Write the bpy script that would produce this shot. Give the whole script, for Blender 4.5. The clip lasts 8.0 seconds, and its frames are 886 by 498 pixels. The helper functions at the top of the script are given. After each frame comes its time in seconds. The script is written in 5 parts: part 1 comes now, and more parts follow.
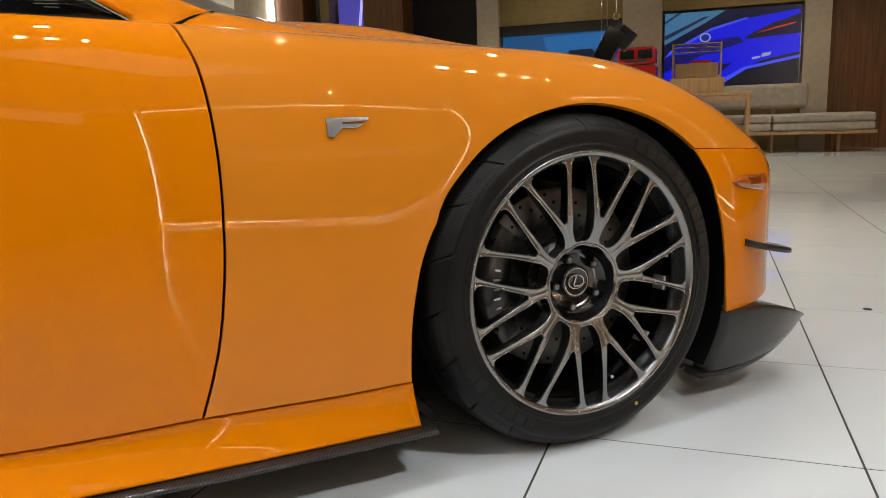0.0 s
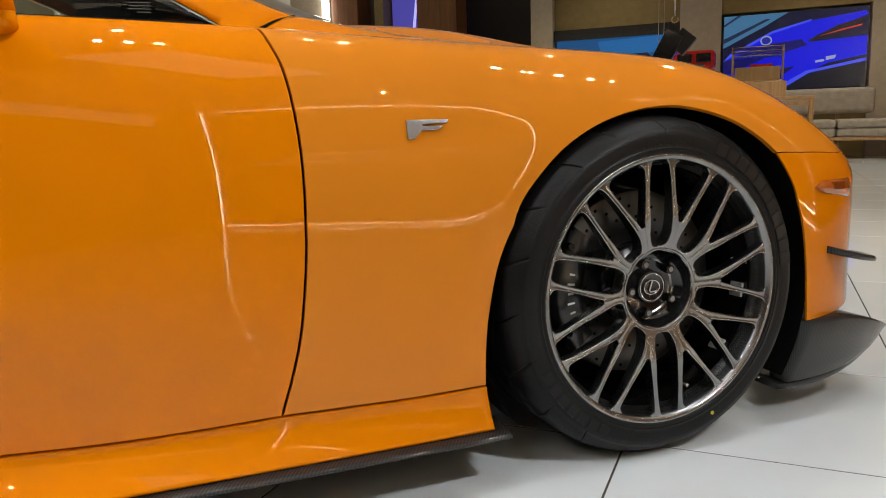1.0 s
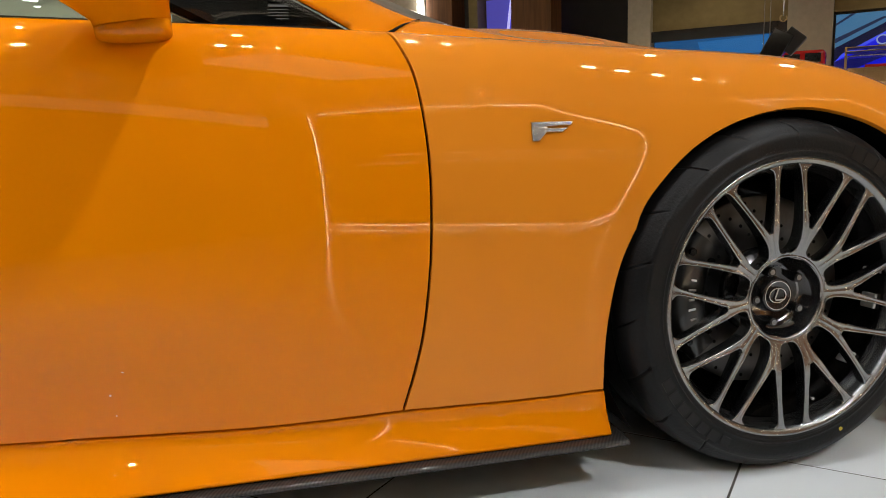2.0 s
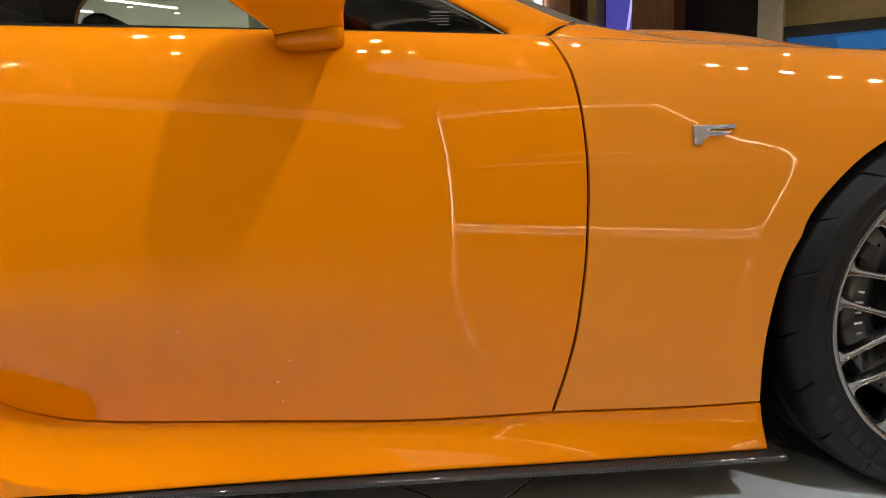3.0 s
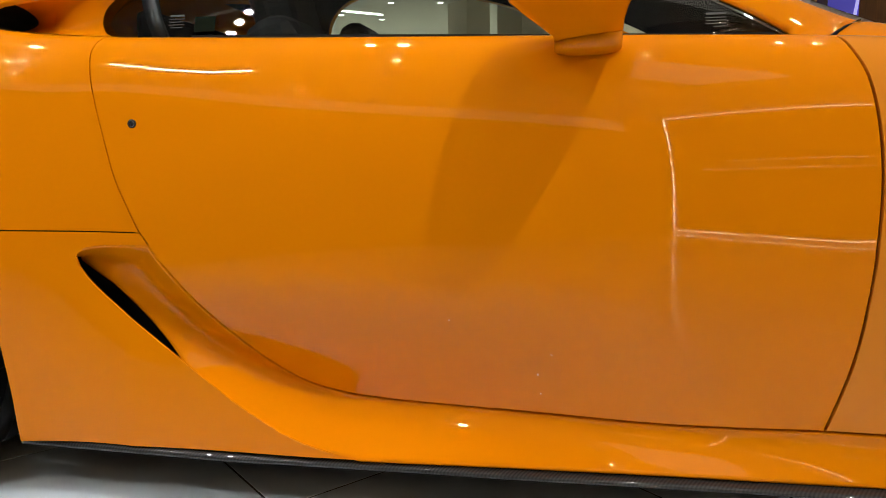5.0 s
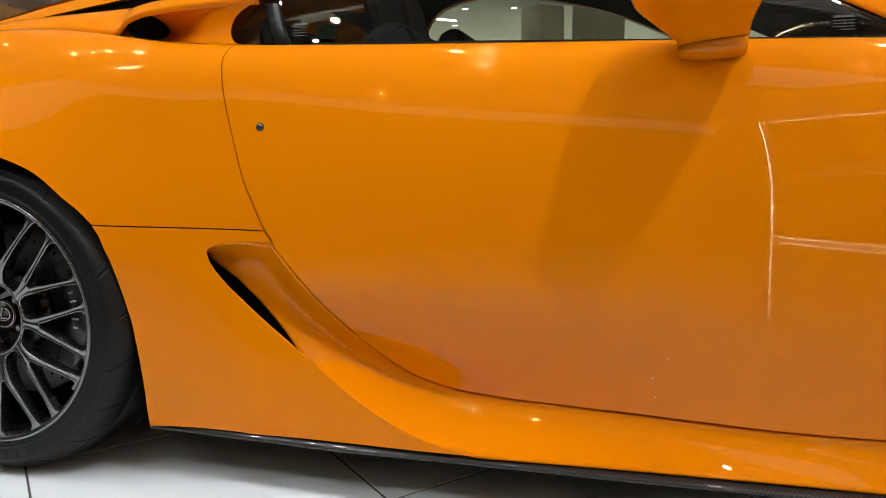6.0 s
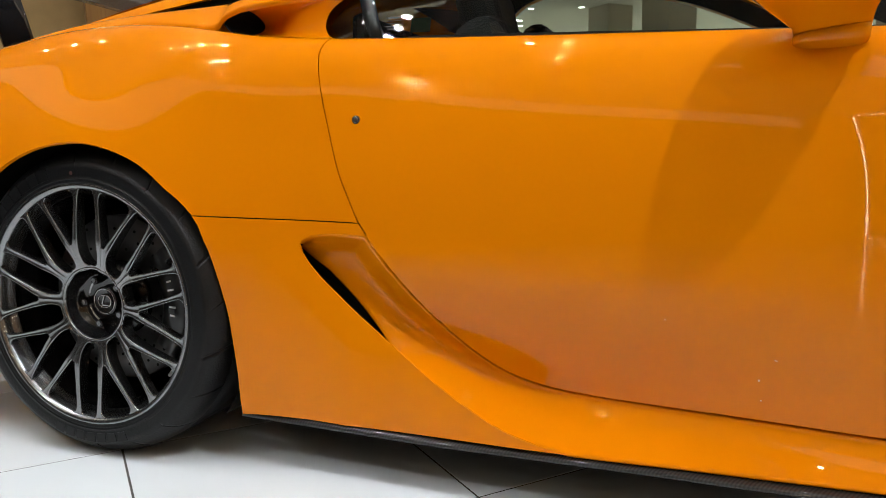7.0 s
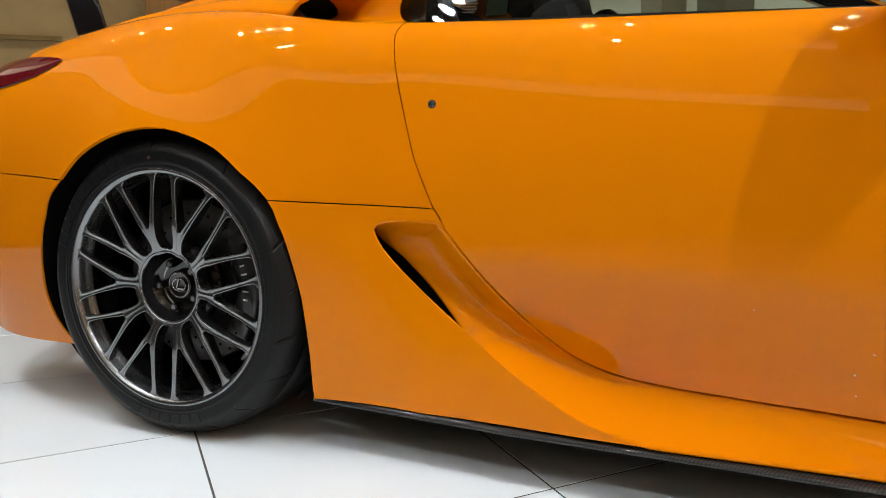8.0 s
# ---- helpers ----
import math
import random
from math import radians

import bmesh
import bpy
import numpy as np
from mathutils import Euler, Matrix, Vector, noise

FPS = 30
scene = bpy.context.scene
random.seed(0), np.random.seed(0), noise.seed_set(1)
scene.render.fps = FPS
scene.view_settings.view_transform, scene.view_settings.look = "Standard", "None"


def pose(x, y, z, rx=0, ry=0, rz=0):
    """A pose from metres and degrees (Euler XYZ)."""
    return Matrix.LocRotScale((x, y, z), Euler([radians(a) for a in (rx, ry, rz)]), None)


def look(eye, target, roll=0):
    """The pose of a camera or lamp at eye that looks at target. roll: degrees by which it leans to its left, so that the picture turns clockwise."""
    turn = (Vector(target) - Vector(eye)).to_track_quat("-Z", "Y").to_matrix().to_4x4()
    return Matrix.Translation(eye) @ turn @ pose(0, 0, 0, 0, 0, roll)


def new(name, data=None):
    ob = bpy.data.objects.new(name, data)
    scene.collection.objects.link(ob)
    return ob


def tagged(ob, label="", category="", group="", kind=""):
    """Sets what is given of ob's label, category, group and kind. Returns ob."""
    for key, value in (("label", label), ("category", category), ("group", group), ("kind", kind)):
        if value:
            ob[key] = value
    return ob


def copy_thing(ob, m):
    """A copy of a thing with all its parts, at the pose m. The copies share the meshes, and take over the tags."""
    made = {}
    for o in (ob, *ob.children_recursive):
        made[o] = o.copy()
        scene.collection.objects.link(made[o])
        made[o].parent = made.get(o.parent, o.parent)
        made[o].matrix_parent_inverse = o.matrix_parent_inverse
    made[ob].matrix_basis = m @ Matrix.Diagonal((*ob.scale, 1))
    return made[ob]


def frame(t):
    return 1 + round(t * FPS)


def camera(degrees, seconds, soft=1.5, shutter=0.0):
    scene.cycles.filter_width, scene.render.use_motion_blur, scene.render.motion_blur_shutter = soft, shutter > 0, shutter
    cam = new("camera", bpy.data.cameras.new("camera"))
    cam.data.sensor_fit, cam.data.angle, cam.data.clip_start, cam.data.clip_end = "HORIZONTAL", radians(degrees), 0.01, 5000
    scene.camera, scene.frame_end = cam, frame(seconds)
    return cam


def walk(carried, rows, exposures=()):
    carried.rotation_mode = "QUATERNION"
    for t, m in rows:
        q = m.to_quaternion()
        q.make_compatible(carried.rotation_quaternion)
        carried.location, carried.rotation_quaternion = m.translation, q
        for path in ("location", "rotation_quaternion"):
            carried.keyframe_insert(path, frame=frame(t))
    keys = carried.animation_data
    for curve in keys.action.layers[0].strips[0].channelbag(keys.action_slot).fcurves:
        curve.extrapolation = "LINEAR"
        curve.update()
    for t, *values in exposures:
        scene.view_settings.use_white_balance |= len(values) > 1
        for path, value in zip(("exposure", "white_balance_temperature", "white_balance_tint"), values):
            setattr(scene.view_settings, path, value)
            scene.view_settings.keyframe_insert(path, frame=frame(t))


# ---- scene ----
cam = camera(62.23, 8.0, soft=0.65)
# seconds, eye x y z, yaw, pitch, roll
PATH = [
    (0, 1.7522, -2.0954, 0.6923, -24.204, -10.378, -1.960),
    (0.5, 1.7314, -2.0839, 0.6899, -22.668, -10.169, -1.921),
    (1, 1.7051, -2.0733, 0.6894, -20.430, -9.878, -1.904),
    (2.5, 1.6020, -2.0658, 0.6918, -9.548, -9.352, -1.729),
    (3, 1.5580, -2.0690, 0.6991, -5.227, -9.274, -1.694),
    (3.5, 1.5163, -2.0821, 0.7105, -1.014, -9.178, -1.699),
    (4, 1.4798, -2.0888, 0.7123, 2.706, -9.091, -1.593),
    (4.5, 1.4453, -2.0943, 0.7085, 5.886, -9.031, -1.346),
    (5, 1.4074, -2.1079, 0.7051, 8.763, -8.838, -1.210),
    (6.5, 1.2821, -2.1646, 0.7023, 16.239, -8.121, -0.857),
    (7, 1.2504, -2.1605, 0.6884, 18.507, -8.164, -0.784),
    (7.5, 1.2131, -2.1586, 0.6786, 20.375, -8.406, -0.795),
    (8, 1.1842, -2.1647, 0.6730, 21.942, -8.660, -0.691),
]
walk(cam, [(t, pose(x, y, z, 90 + pitch, 0, yaw) @ pose(0, 0, 0, 0, 0, roll)) for t, x, y, z, yaw, pitch, roll in PATH],
     exposures=((0.0, -0.22), (2.5, -0.20), (3.5, -0.28), (5.0, -0.30), (6.5, -0.28), (8.0, -0.25)))

# ---------------------------------------------------------------- room frame
# The room stands at 46 degrees to the car; u runs to the screen wall, v to its right.
RO = Vector((1.75, -2.10, 0.0))
RU = Vector((math.cos(radians(46.1)), math.sin(radians(46.1)), 0.0))
RV = Vector((RU.y, -RU.x, 0.0))
ROOM_TURN = math.degrees(math.atan2(RV.y, RV.x))
CEIL = 3.3


def rm(u, v, z=0.0):
    return RO + RU * u + RV * v + Vector((0, 0, z))


def room_pose(u, v, z=0.0, turn=0.0):
    """Local x along the screen wall, local y away to it."""
    return Matrix.Translation(rm(u, v, z)) @ pose(0, 0, 0, 0, 0, ROOM_TURN + turn)


# ---------------------------------------------------------------- world and lamps
world = bpy.data.worlds.new("world")
scene.world = world
world.use_nodes = True
world.node_tree.nodes["Background"].inputs[0].default_value = (0.9, 0.8, 0.65, 1)
world.node_tree.nodes["Background"].inputs[1].default_value = 0.01


def disk_lamp(name, place, watts, size, target=None, colour=(0.965, 0.985, 1.0), spread=120):
    data = bpy.data.lights.new(name, "AREA")
    data.shape, data.size, data.energy, data.color, data.spread = "DISK", size, watts, colour, radians(spread)
    ob = new(name, data)
    place = Vector(place)
    ob.matrix_world = look(place, target or place - Vector((0.001, 0, 1)))
    return ob


WARM = (1.0, 0.88, 0.70)


# ---------------------------------------------------------------- materials
def material(name):
    m = bpy.data.materials.new(name)
    m.use_nodes = True
    return m, m.node_tree, m.node_tree.nodes["Principled BSDF"]


def plain(name, colour, rough=0.5, metal=0.0, coat=0.0, grain=0.0, scale=40.0, bump=0.0, spec=0.5, vary=0.0):
    """A surface with noise in its colour (grain, at two scales), gloss and relief."""
    m, tree, b = material(name)
    b.inputs["Base Color"].default_value = (*colour, 1)
    b.inputs["Roughness"].default_value, b.inputs["Metallic"].default_value = rough, metal
    b.inputs["Coat Weight"].default_value, b.inputs["Coat Roughness"].default_value = coat, 0.03
    b.inputs["Specular IOR Level"].default_value = spec
    co = tree.nodes.new("ShaderNodeTexCoord")
    if grain or vary:
        fine, wide = tree.nodes.new("ShaderNodeTexNoise"), tree.nodes.new("ShaderNodeTexNoise")
        fine.inputs["Scale"].default_value, fine.inputs["Detail"].default_value = scale, 6
        wide.inputs["Scale"].default_value, wide.inputs["Detail"].default_value = scale / 12, 3
        add = tree.nodes.new("ShaderNodeMath")
        add.operation = "ADD"
        ramp = tree.nodes.new("ShaderNodeMapRange")
        ramp.inputs[1].default_value, ramp.inputs[2].default_value = 0.7, 1.3
        ramp.inputs[3].default_value, ramp.inputs[4].default_value = 1 - grain, 1 + grain
        for n in (fine, wide):
            tree.links.new(co.outputs["Object"], n.inputs["Vector"])
        tree.links.new(fine.outputs[0], add.inputs[0])
        tree.links.new(wide.outputs[0], add.inputs[1])
        tree.links.new(add.outputs[0], ramp.inputs[0])
        mix = tree.nodes.new("ShaderNodeVectorMath")
        mix.operation = "SCALE"
        mix.inputs[0].default_value = colour
        tree.links.new(ramp.outputs[0], mix.inputs["Scale"])
        tree.links.new(mix.outputs[0], b.inputs["Base Color"])
        if bump:
            bp = tree.nodes.new("ShaderNodeBump")
            bp.inputs["Strength"].default_value, bp.inputs["Distance"].default_value = bump, 0.002
            tree.links.new(fine.outputs[0], bp.inputs["Height"])
            tree.links.new(bp.outputs[0], b.inputs["Normal"])
    return m


def glowing(name, colour, strength):
    m, tree, b = material(name)
    b.inputs["Base Color"].default_value = (*colour, 1)
    b.inputs["Emission Color"].default_value = (*colour, 1)
    b.inputs["Emission Strength"].default_value = strength
    return m


def glass_like(name, tint, rough=0.0, see=0.75):
    """Thin tinted pane: part mirror, part clear."""
    m, tree, b = material(name)
    out = tree.nodes["Material Output"]
    clear, gloss = tree.nodes.new("ShaderNodeBsdfTransparent"), tree.nodes.new("ShaderNodeBsdfGlossy")
    clear.inputs[0].default_value = (*tint, 1)
    gloss.inputs["Roughness"].default_value = rough
    fres, mix = tree.nodes.new("ShaderNodeFresnel"), tree.nodes.new("ShaderNodeMixShader")
    fres.inputs[0].default_value = 1.5
    tree.links.new(fres.outputs[0], mix.inputs[0])
    tree.links.new(clear.outputs[0], mix.inputs[1])
    tree.links.new(gloss.outputs[0], mix.inputs[2])
    tree.links.new(mix.outputs[0], out.inputs[0])
    tree.nodes.remove(b)
    return m


def paint_material(name, low, high):
    m, tree, b = material(name)
    b.inputs["Roughness"].default_value = 0.38
    b.inputs["Coat Weight"].default_value, b.inputs["Coat Roughness"].default_value = 1.0, 0.005
    b.inputs["Coat IOR"].default_value = 1.32
    b.inputs["Specular IOR Level"].default_value = 0.0
    co, n = tree.nodes.new("ShaderNodeTexCoord"), tree.nodes.new("ShaderNodeTexNoise")
    n.inputs["Scale"].default_value, n.inputs["Detail"].default_value = 1400, 2
    ramp = tree.nodes.new("ShaderNodeValToRGB")
    ramp.color_ramp.elements[0].color, ramp.color_ramp.elements[1].color = (*low, 1), (*high, 1)
    tree.links.new(co.outputs["Object"], n.inputs["Vector"])
    tree.links.new(n.outputs[0], ramp.inputs[0])
    tree.links.new(ramp.outputs[0], b.inputs["Base Color"])
    # faint orange peel in the clear coat
    peel, bp = tree.nodes.new("ShaderNodeTexNoise"), tree.nodes.new("ShaderNodeBump")
    peel.inputs["Scale"].default_value, peel.inputs["Detail"].default_value = 110, 2
    bp.inputs["Strength"].default_value, bp.inputs["Distance"].default_value = 0.010, 0.001
    tree.links.new(co.outputs["Object"], peel.inputs["Vector"])
    tree.links.new(peel.outputs[0], bp.inputs["Height"])
    tree.links.new(bp.outputs[0], b.inputs["Coat Normal"])
    return m


def carbon_material(name, low, high, scale):
    """Twill weave under clear coat."""
    m, tree, b = material(name)
    b.inputs["Roughness"].default_value, b.inputs["Coat Weight"].default_value, b.inputs["Specular IOR Level"].default_value = 0.55, 0.7, 0.2
    b.inputs["Coat Roughness"].default_value = 0.05
    co, mp = tree.nodes.new("ShaderNodeTexCoord"), tree.nodes.new("ShaderNodeMapping")
    mp.inputs["Rotation"].default_value = (0, 0, 0.6)
    w = tree.nodes.new("ShaderNodeTexWave")
    w.inputs["Scale"].default_value = scale
    ramp = tree.nodes.new("ShaderNodeValToRGB")
    ramp.color_ramp.elements[0].color, ramp.color_ramp.elements[1].color = (low, low, low, 1), (high, high * 0.95, high * 0.9, 1)
    tree.links.new(co.outputs["Object"], mp.inputs[0])
    tree.links.new(mp.outputs[0], w.inputs[0])
    tree.links.new(w.outputs[0], ramp.inputs[0])
    tree.links.new(ramp.outputs[0], b.inputs["Base Color"])
    return m


def wood_material(name, light, dark, scale=6.0, rough=0.45, coat=0.0):
    m, tree, b = material(name)
    co, mp = tree.nodes.new("ShaderNodeTexCoord"), tree.nodes.new("ShaderNodeMapping")
    mp.inputs["Scale"].default_value = (1.0, 1.0, 0.06)
    n, ramp = tree.nodes.new("ShaderNodeTexNoise"), tree.nodes.new("ShaderNodeValToRGB")
    n.inputs["Scale"].default_value, n.inputs["Detail"].default_value, n.inputs["Distortion"].default_value = scale * 4, 7, 0.6
    ramp.color_ramp.elements[0].position, ramp.color_ramp.elements[1].position = 0.3, 0.7
    ramp.color_ramp.elements[0].color, ramp.color_ramp.elements[1].color = (*dark, 1), (*light, 1)
    b.inputs["Roughness"].default_value, b.inputs["Coat Weight"].default_value = rough, coat
    tree.links.new(co.outputs["Object"], mp.inputs[0])
    tree.links.new(mp.outputs[0], n.inputs["Vector"])
    tree.links.new(n.outputs[0], ramp.inputs[0])
    tree.links.new(ramp.outputs[0], b.inputs["Base Color"])
    return m


def tile_material():
    m, tree, b = material("porcelain_tile")
    info, co, n = tree.nodes.new("ShaderNodeObjectInfo"), tree.nodes.new("ShaderNodeTexCoord"), tree.nodes.new("ShaderNodeTexNoise")
    n.inputs["Scale"].default_value, n.inputs["Detail"].default_value = 3.0, 6
    a = tree.nodes.new("ShaderNodeMath")
    a.operation = "MULTIPLY_ADD"
    a.inputs[1].default_value, a.inputs[2].default_value = 0.35, 0.0
    ramp = tree.nodes.new("ShaderNodeValToRGB")
    ramp.color_ramp.elements[0].color, ramp.color_ramp.elements[1].color = (0.662, 0.705, 0.737, 1), (0.736, 0.782, 0.816, 1)
    s = tree.nodes.new("ShaderNodeMath")
    s.operation = "MULTIPLY_ADD"
    s.inputs[1].default_value = 0.65
    tree.links.new(info.outputs["Random"], a.inputs[0])
    tree.links.new(co.outputs["Generated"], n.inputs["Vector"])
    tree.links.new(n.outputs[0], s.inputs[0])
    tree.links.new(a.outputs[0], s.inputs[2])
    tree.links.new(s.outputs[0], ramp.inputs[0])
    tree.links.new(ramp.outputs[0], b.inputs["Base Color"])
    b.inputs["Roughness"].default_value, b.inputs["Specular IOR Level"].default_value = 0.035, 0.5
    return m


PAINT = paint_material("orange_paint", (0.630, 0.180, 0.0005), (0.690, 0.202, 0.001))
# Fender orange turned paler: a veil of reflected room light mixed into its colour.
PAINT_VEILED = paint_material("orange_veiled_paint", (0.595, 0.195, 0.012), (0.655, 0.218, 0.015))
CARBON = carbon_material("carbon_twill", 0.002, 0.026, 55)
CARBON_FINE = carbon_material("carbon_fine_twill", 0.012, 0.022, 90)
BLACK = plain("black_plastic", (0.012, 0.012, 0.013), 0.45, grain=0.2, scale=200)
GLOSS_BLACK = plain("gloss_black", (0.008, 0.008, 0.009), 0.12, coat=0.6)
LINER = plain("dark_liner", (0.005, 0.005, 0.005), 0.9, grain=0.3, scale=60, spec=0.08)
RUBBER = plain("tyre_rubber", (0.0056, 0.0058, 0.0062), 0.44, grain=0.25, scale=180, bump=0.35, spec=0.21)
RUBBER_MARK = plain("tyre_lettering", (0.0066, 0.0068, 0.0072), 0.36, grain=0.2, scale=200, spec=0.26)
GUNMETAL = plain("gunmetal_wheel", (0.245, 0.249, 0.254), 0.27, metal=1.0, coat=0.4, grain=0.04, scale=30)
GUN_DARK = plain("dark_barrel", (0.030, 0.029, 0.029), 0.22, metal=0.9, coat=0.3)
STEEL = plain("bright_steel", (0.62, 0.61, 0.6), 0.22, metal=1.0, grain=0.05)
DISC = plain("brake_disc", (0.10, 0.097, 0.094), 0.45, metal=1.0, grain=0.25, scale=30)
CALIPER = plain("caliper_black", (0.012, 0.012, 0.012), 0.28, coat=0.4)
WHITE_PRINT = plain("white_print", (0.75, 0.75, 0.75), 0.5)
WEIGHT = plain("zinc_weight", (0.42, 0.43, 0.43), 0.45, grain=0.1, scale=60)
YELLOW = plain("yellow_dot", (0.6, 0.5, 0.05), 0.6)
DULL_RED = plain("dull_red_dot", (0.10, 0.035, 0.03), 0.6)
GLASS = glass_like("tinted_glass", (0.74, 0.82, 0.78))
CLEAR = glass_like("clear_glass", (0.95, 0.97, 0.96))
AMBER = plain("amber_lens", (0.40, 0.095, 0.012), 0.10, coat=0.5)
AMBER_DARK = plain("amber_dark", (0.22, 0.045, 0.004), 0.1, coat=1.0)
RED_LENS = plain("red_lens", (0.10, 0.003, 0.005), 0.08, coat=0.35, spec=0.3)
EMBLEM = plain("emblem_metal", (0.36, 0.37, 0.38), 0.25, metal=1.0)
COVE = glowing("cove_light", (1.0, 0.86, 0.66), 0.85)
PANEL = glowing("panel_light", (1.0, 0.93, 0.8), 1.1)
LED_LINE = glowing("led_line", (1.0, 0.86, 0.60), 48.0)
LED_FAINT = glowing("led_faint", (1.0, 0.84, 0.55), 6.0)
RED = plain("red_lacquer", (0.5, 0.012, 0.01), 0.25, coat=0.6)
TILE = tile_material()
GROUT = plain("dark_grout", (0.05, 0.047, 0.043), 0.8, grain=0.2, scale=80)
STONE = plain("beige_stone", (0.46, 0.39, 0.29), 0.45, grain=0.10, scale=14, bump=0.05)
GOLD_STONE = plain("golden_stone", (0.50, 0.38, 0.19), 0.5, grain=0.10, scale=6, bump=0.05)
PLASTER = plain("warm_plaster", (0.42, 0.37, 0.30), 0.8, grain=0.05, scale=20)
CEIL_WHITE = plain("ceiling_white", (0.45, 0.42, 0.37), 0.85, grain=0.03, scale=10)
WALNUT = wood_material("walnut_panel", (0.23, 0.095, 0.030), (0.12, 0.046, 0.014), 5)
OAK = wood_material("oak_wood", (0.48, 0.30, 0.14), (0.34, 0.19, 0.08), 8)
CABINET = wood_material("golden_cabinet", (0.42, 0.24, 0.08), (0.30, 0.15, 0.05), 5)
BRONZE = plain("bronze_panel", (0.26, 0.19, 0.075), 0.45, metal=0.35, grain=0.15, scale=8)
DARKWALL = plain("dark_wall", (0.02, 0.015, 0.012), 0.5, grain=0.2, scale=6)
FABRIC = plain("grey_beige_fabric", (0.36, 0.32, 0.27), 0.95, grain=0.18, scale=160, bump=0.5)
BRASS = plain("brass", (0.55, 0.40, 0.18), 0.3, metal=1.0, grain=0.05)
SEAT = plain("black_leather", (0.0045, 0.0042, 0.0042), 0.6, grain=0.2, scale=120, bump=0.2, spec=0.12)


# ---------------------------------------------------------------- mesh helpers
def to_mesh(name, verts, faces, smooth=True, normals=None):
    me = bpy.data.meshes.new(name)
    me.from_pydata([tuple(v) for v in verts], [], faces)
    me.polygons.foreach_set("use_smooth", [smooth] * len(me.polygons))
    me.update()
    if normals is not None:
        me.normals_split_custom_set_from_vertices([tuple(n) for n in normals])
    return me


def part(name, data, mat, parent=None, label=""):
    """Links a bmesh or mesh as one object under a thing or a part."""
    if isinstance(data, bmesh.types.BMesh):
        me = bpy.data.meshes.new(name)
        data.to_mesh(me)
        data.free()
    else:
        me = data
    if not me.materials:
        me.materials.append(mat)
    ob = new(name, me)
    ob.parent = parent
    return tagged(ob, label)


def thing(name, label, category, at=None, group="", kind=""):
    ob = new(name)
    ob.empty_display_size = 0.1
    if at is not None:
        ob.matrix_world = at
    return tagged(ob, label, category, group, kind)


def box(sx, sy, sz, centre=(0, 0, 0), bevel=0.0, segments=2):
    bm = bmesh.new()
    bmesh.ops.create_cube(bm, size=1.0)
    bmesh.ops.scale(bm, vec=(sx, sy, sz), verts=bm.verts)
    if bevel:
        bmesh.ops.bevel(bm, geom=bm.edges[:], offset=bevel, segments=segments, affect="EDGES", profile=0.5)
    bmesh.ops.translate(bm, vec=centre, verts=bm.verts)
    return bm


def rod(r, length, centre=(0, 0, 0), axis="z", n=20, r2=None, bevel=0.0):
    bm = bmesh.new()
    bmesh.ops.create_cone(bm, cap_ends=True, segments=n, radius1=r, radius2=r if r2 is None else r2, depth=length)
    if bevel:
        rim = [e for e in bm.edges if abs(e.verts[0].co.z - e.verts[1].co.z) < 1e-6]
        bmesh.ops.bevel(bm, geom=rim, offset=bevel, segments=2, affect="EDGES", profile=0.5)
    turn = {"z": Matrix(), "y": pose(0, 0, 0, 90), "x": pose(0, 0, 0, 0, 90)}[axis]
    bmesh.ops.transform(bm, matrix=Matrix.Translation(centre) @ turn, verts=bm.verts)
    for f in bm.faces:
        f.smooth = len(f.verts) == 4
    return bm


def grid_mesh(name, rows, closed=False, wrap=False, smooth=True):
    """A sheet through rows of points; closed joins each row's ends, wrap the last row to the first."""
    n = len(rows[0])
    verts = [p for r in rows for p in r]
    faces = []
    for i in range(len(rows) if wrap else len(rows) - 1):
        for j in range(n if closed else n - 1):
            a, b = i * n + j, i * n + (j + 1) % n
            k = (i + 1) % len(rows)
            faces.append((a, b, k * n + (j + 1) % n, k * n + j))
    return to_mesh(name, verts, faces, smooth)


def revolve(name, profile, n=96, smooth=True, closed=False):
    """Profile of (radius, y) turned about the y axis."""
    rows = [[(r * math.cos(a), y, r * math.sin(a)) for r, y in profile] for a in (2 * math.pi * k / n for k in range(n))]
    return grid_mesh(name, rows, closed=closed, wrap=True, smooth=smooth)


def sweep(name, path, sections):
    """A tube: at each path point a closed section of (right, up) offsets, with given frame vectors."""
    rows = []
    for (p, right, up), sec in zip(path, sections):
        rows.append([tuple(Vector(p) + Vector(right) * a + Vector(up) * b) for a, b in sec])
    me_rows = rows
    n = len(rows[0])
    verts = [p for r in me_rows for p in r]
    faces = []
    for i in range(len(rows) - 1):
        for j in range(n):
            faces.append((i * n + j, i * n + (j + 1) % n, (i + 1) * n + (j + 1) % n, (i + 1) * n + j))
    faces.append(tuple(reversed(range(n))))
    faces.append(tuple((len(rows) - 1) * n + j for j in range(n)))
    me = to_mesh(name, verts, faces, True)
    bm = bmesh.new()
    bm.from_mesh(me)
    bmesh.ops.recalc_face_normals(bm, faces=bm.faces)
    bm.to_mesh(me)
    bm.free()
    return me


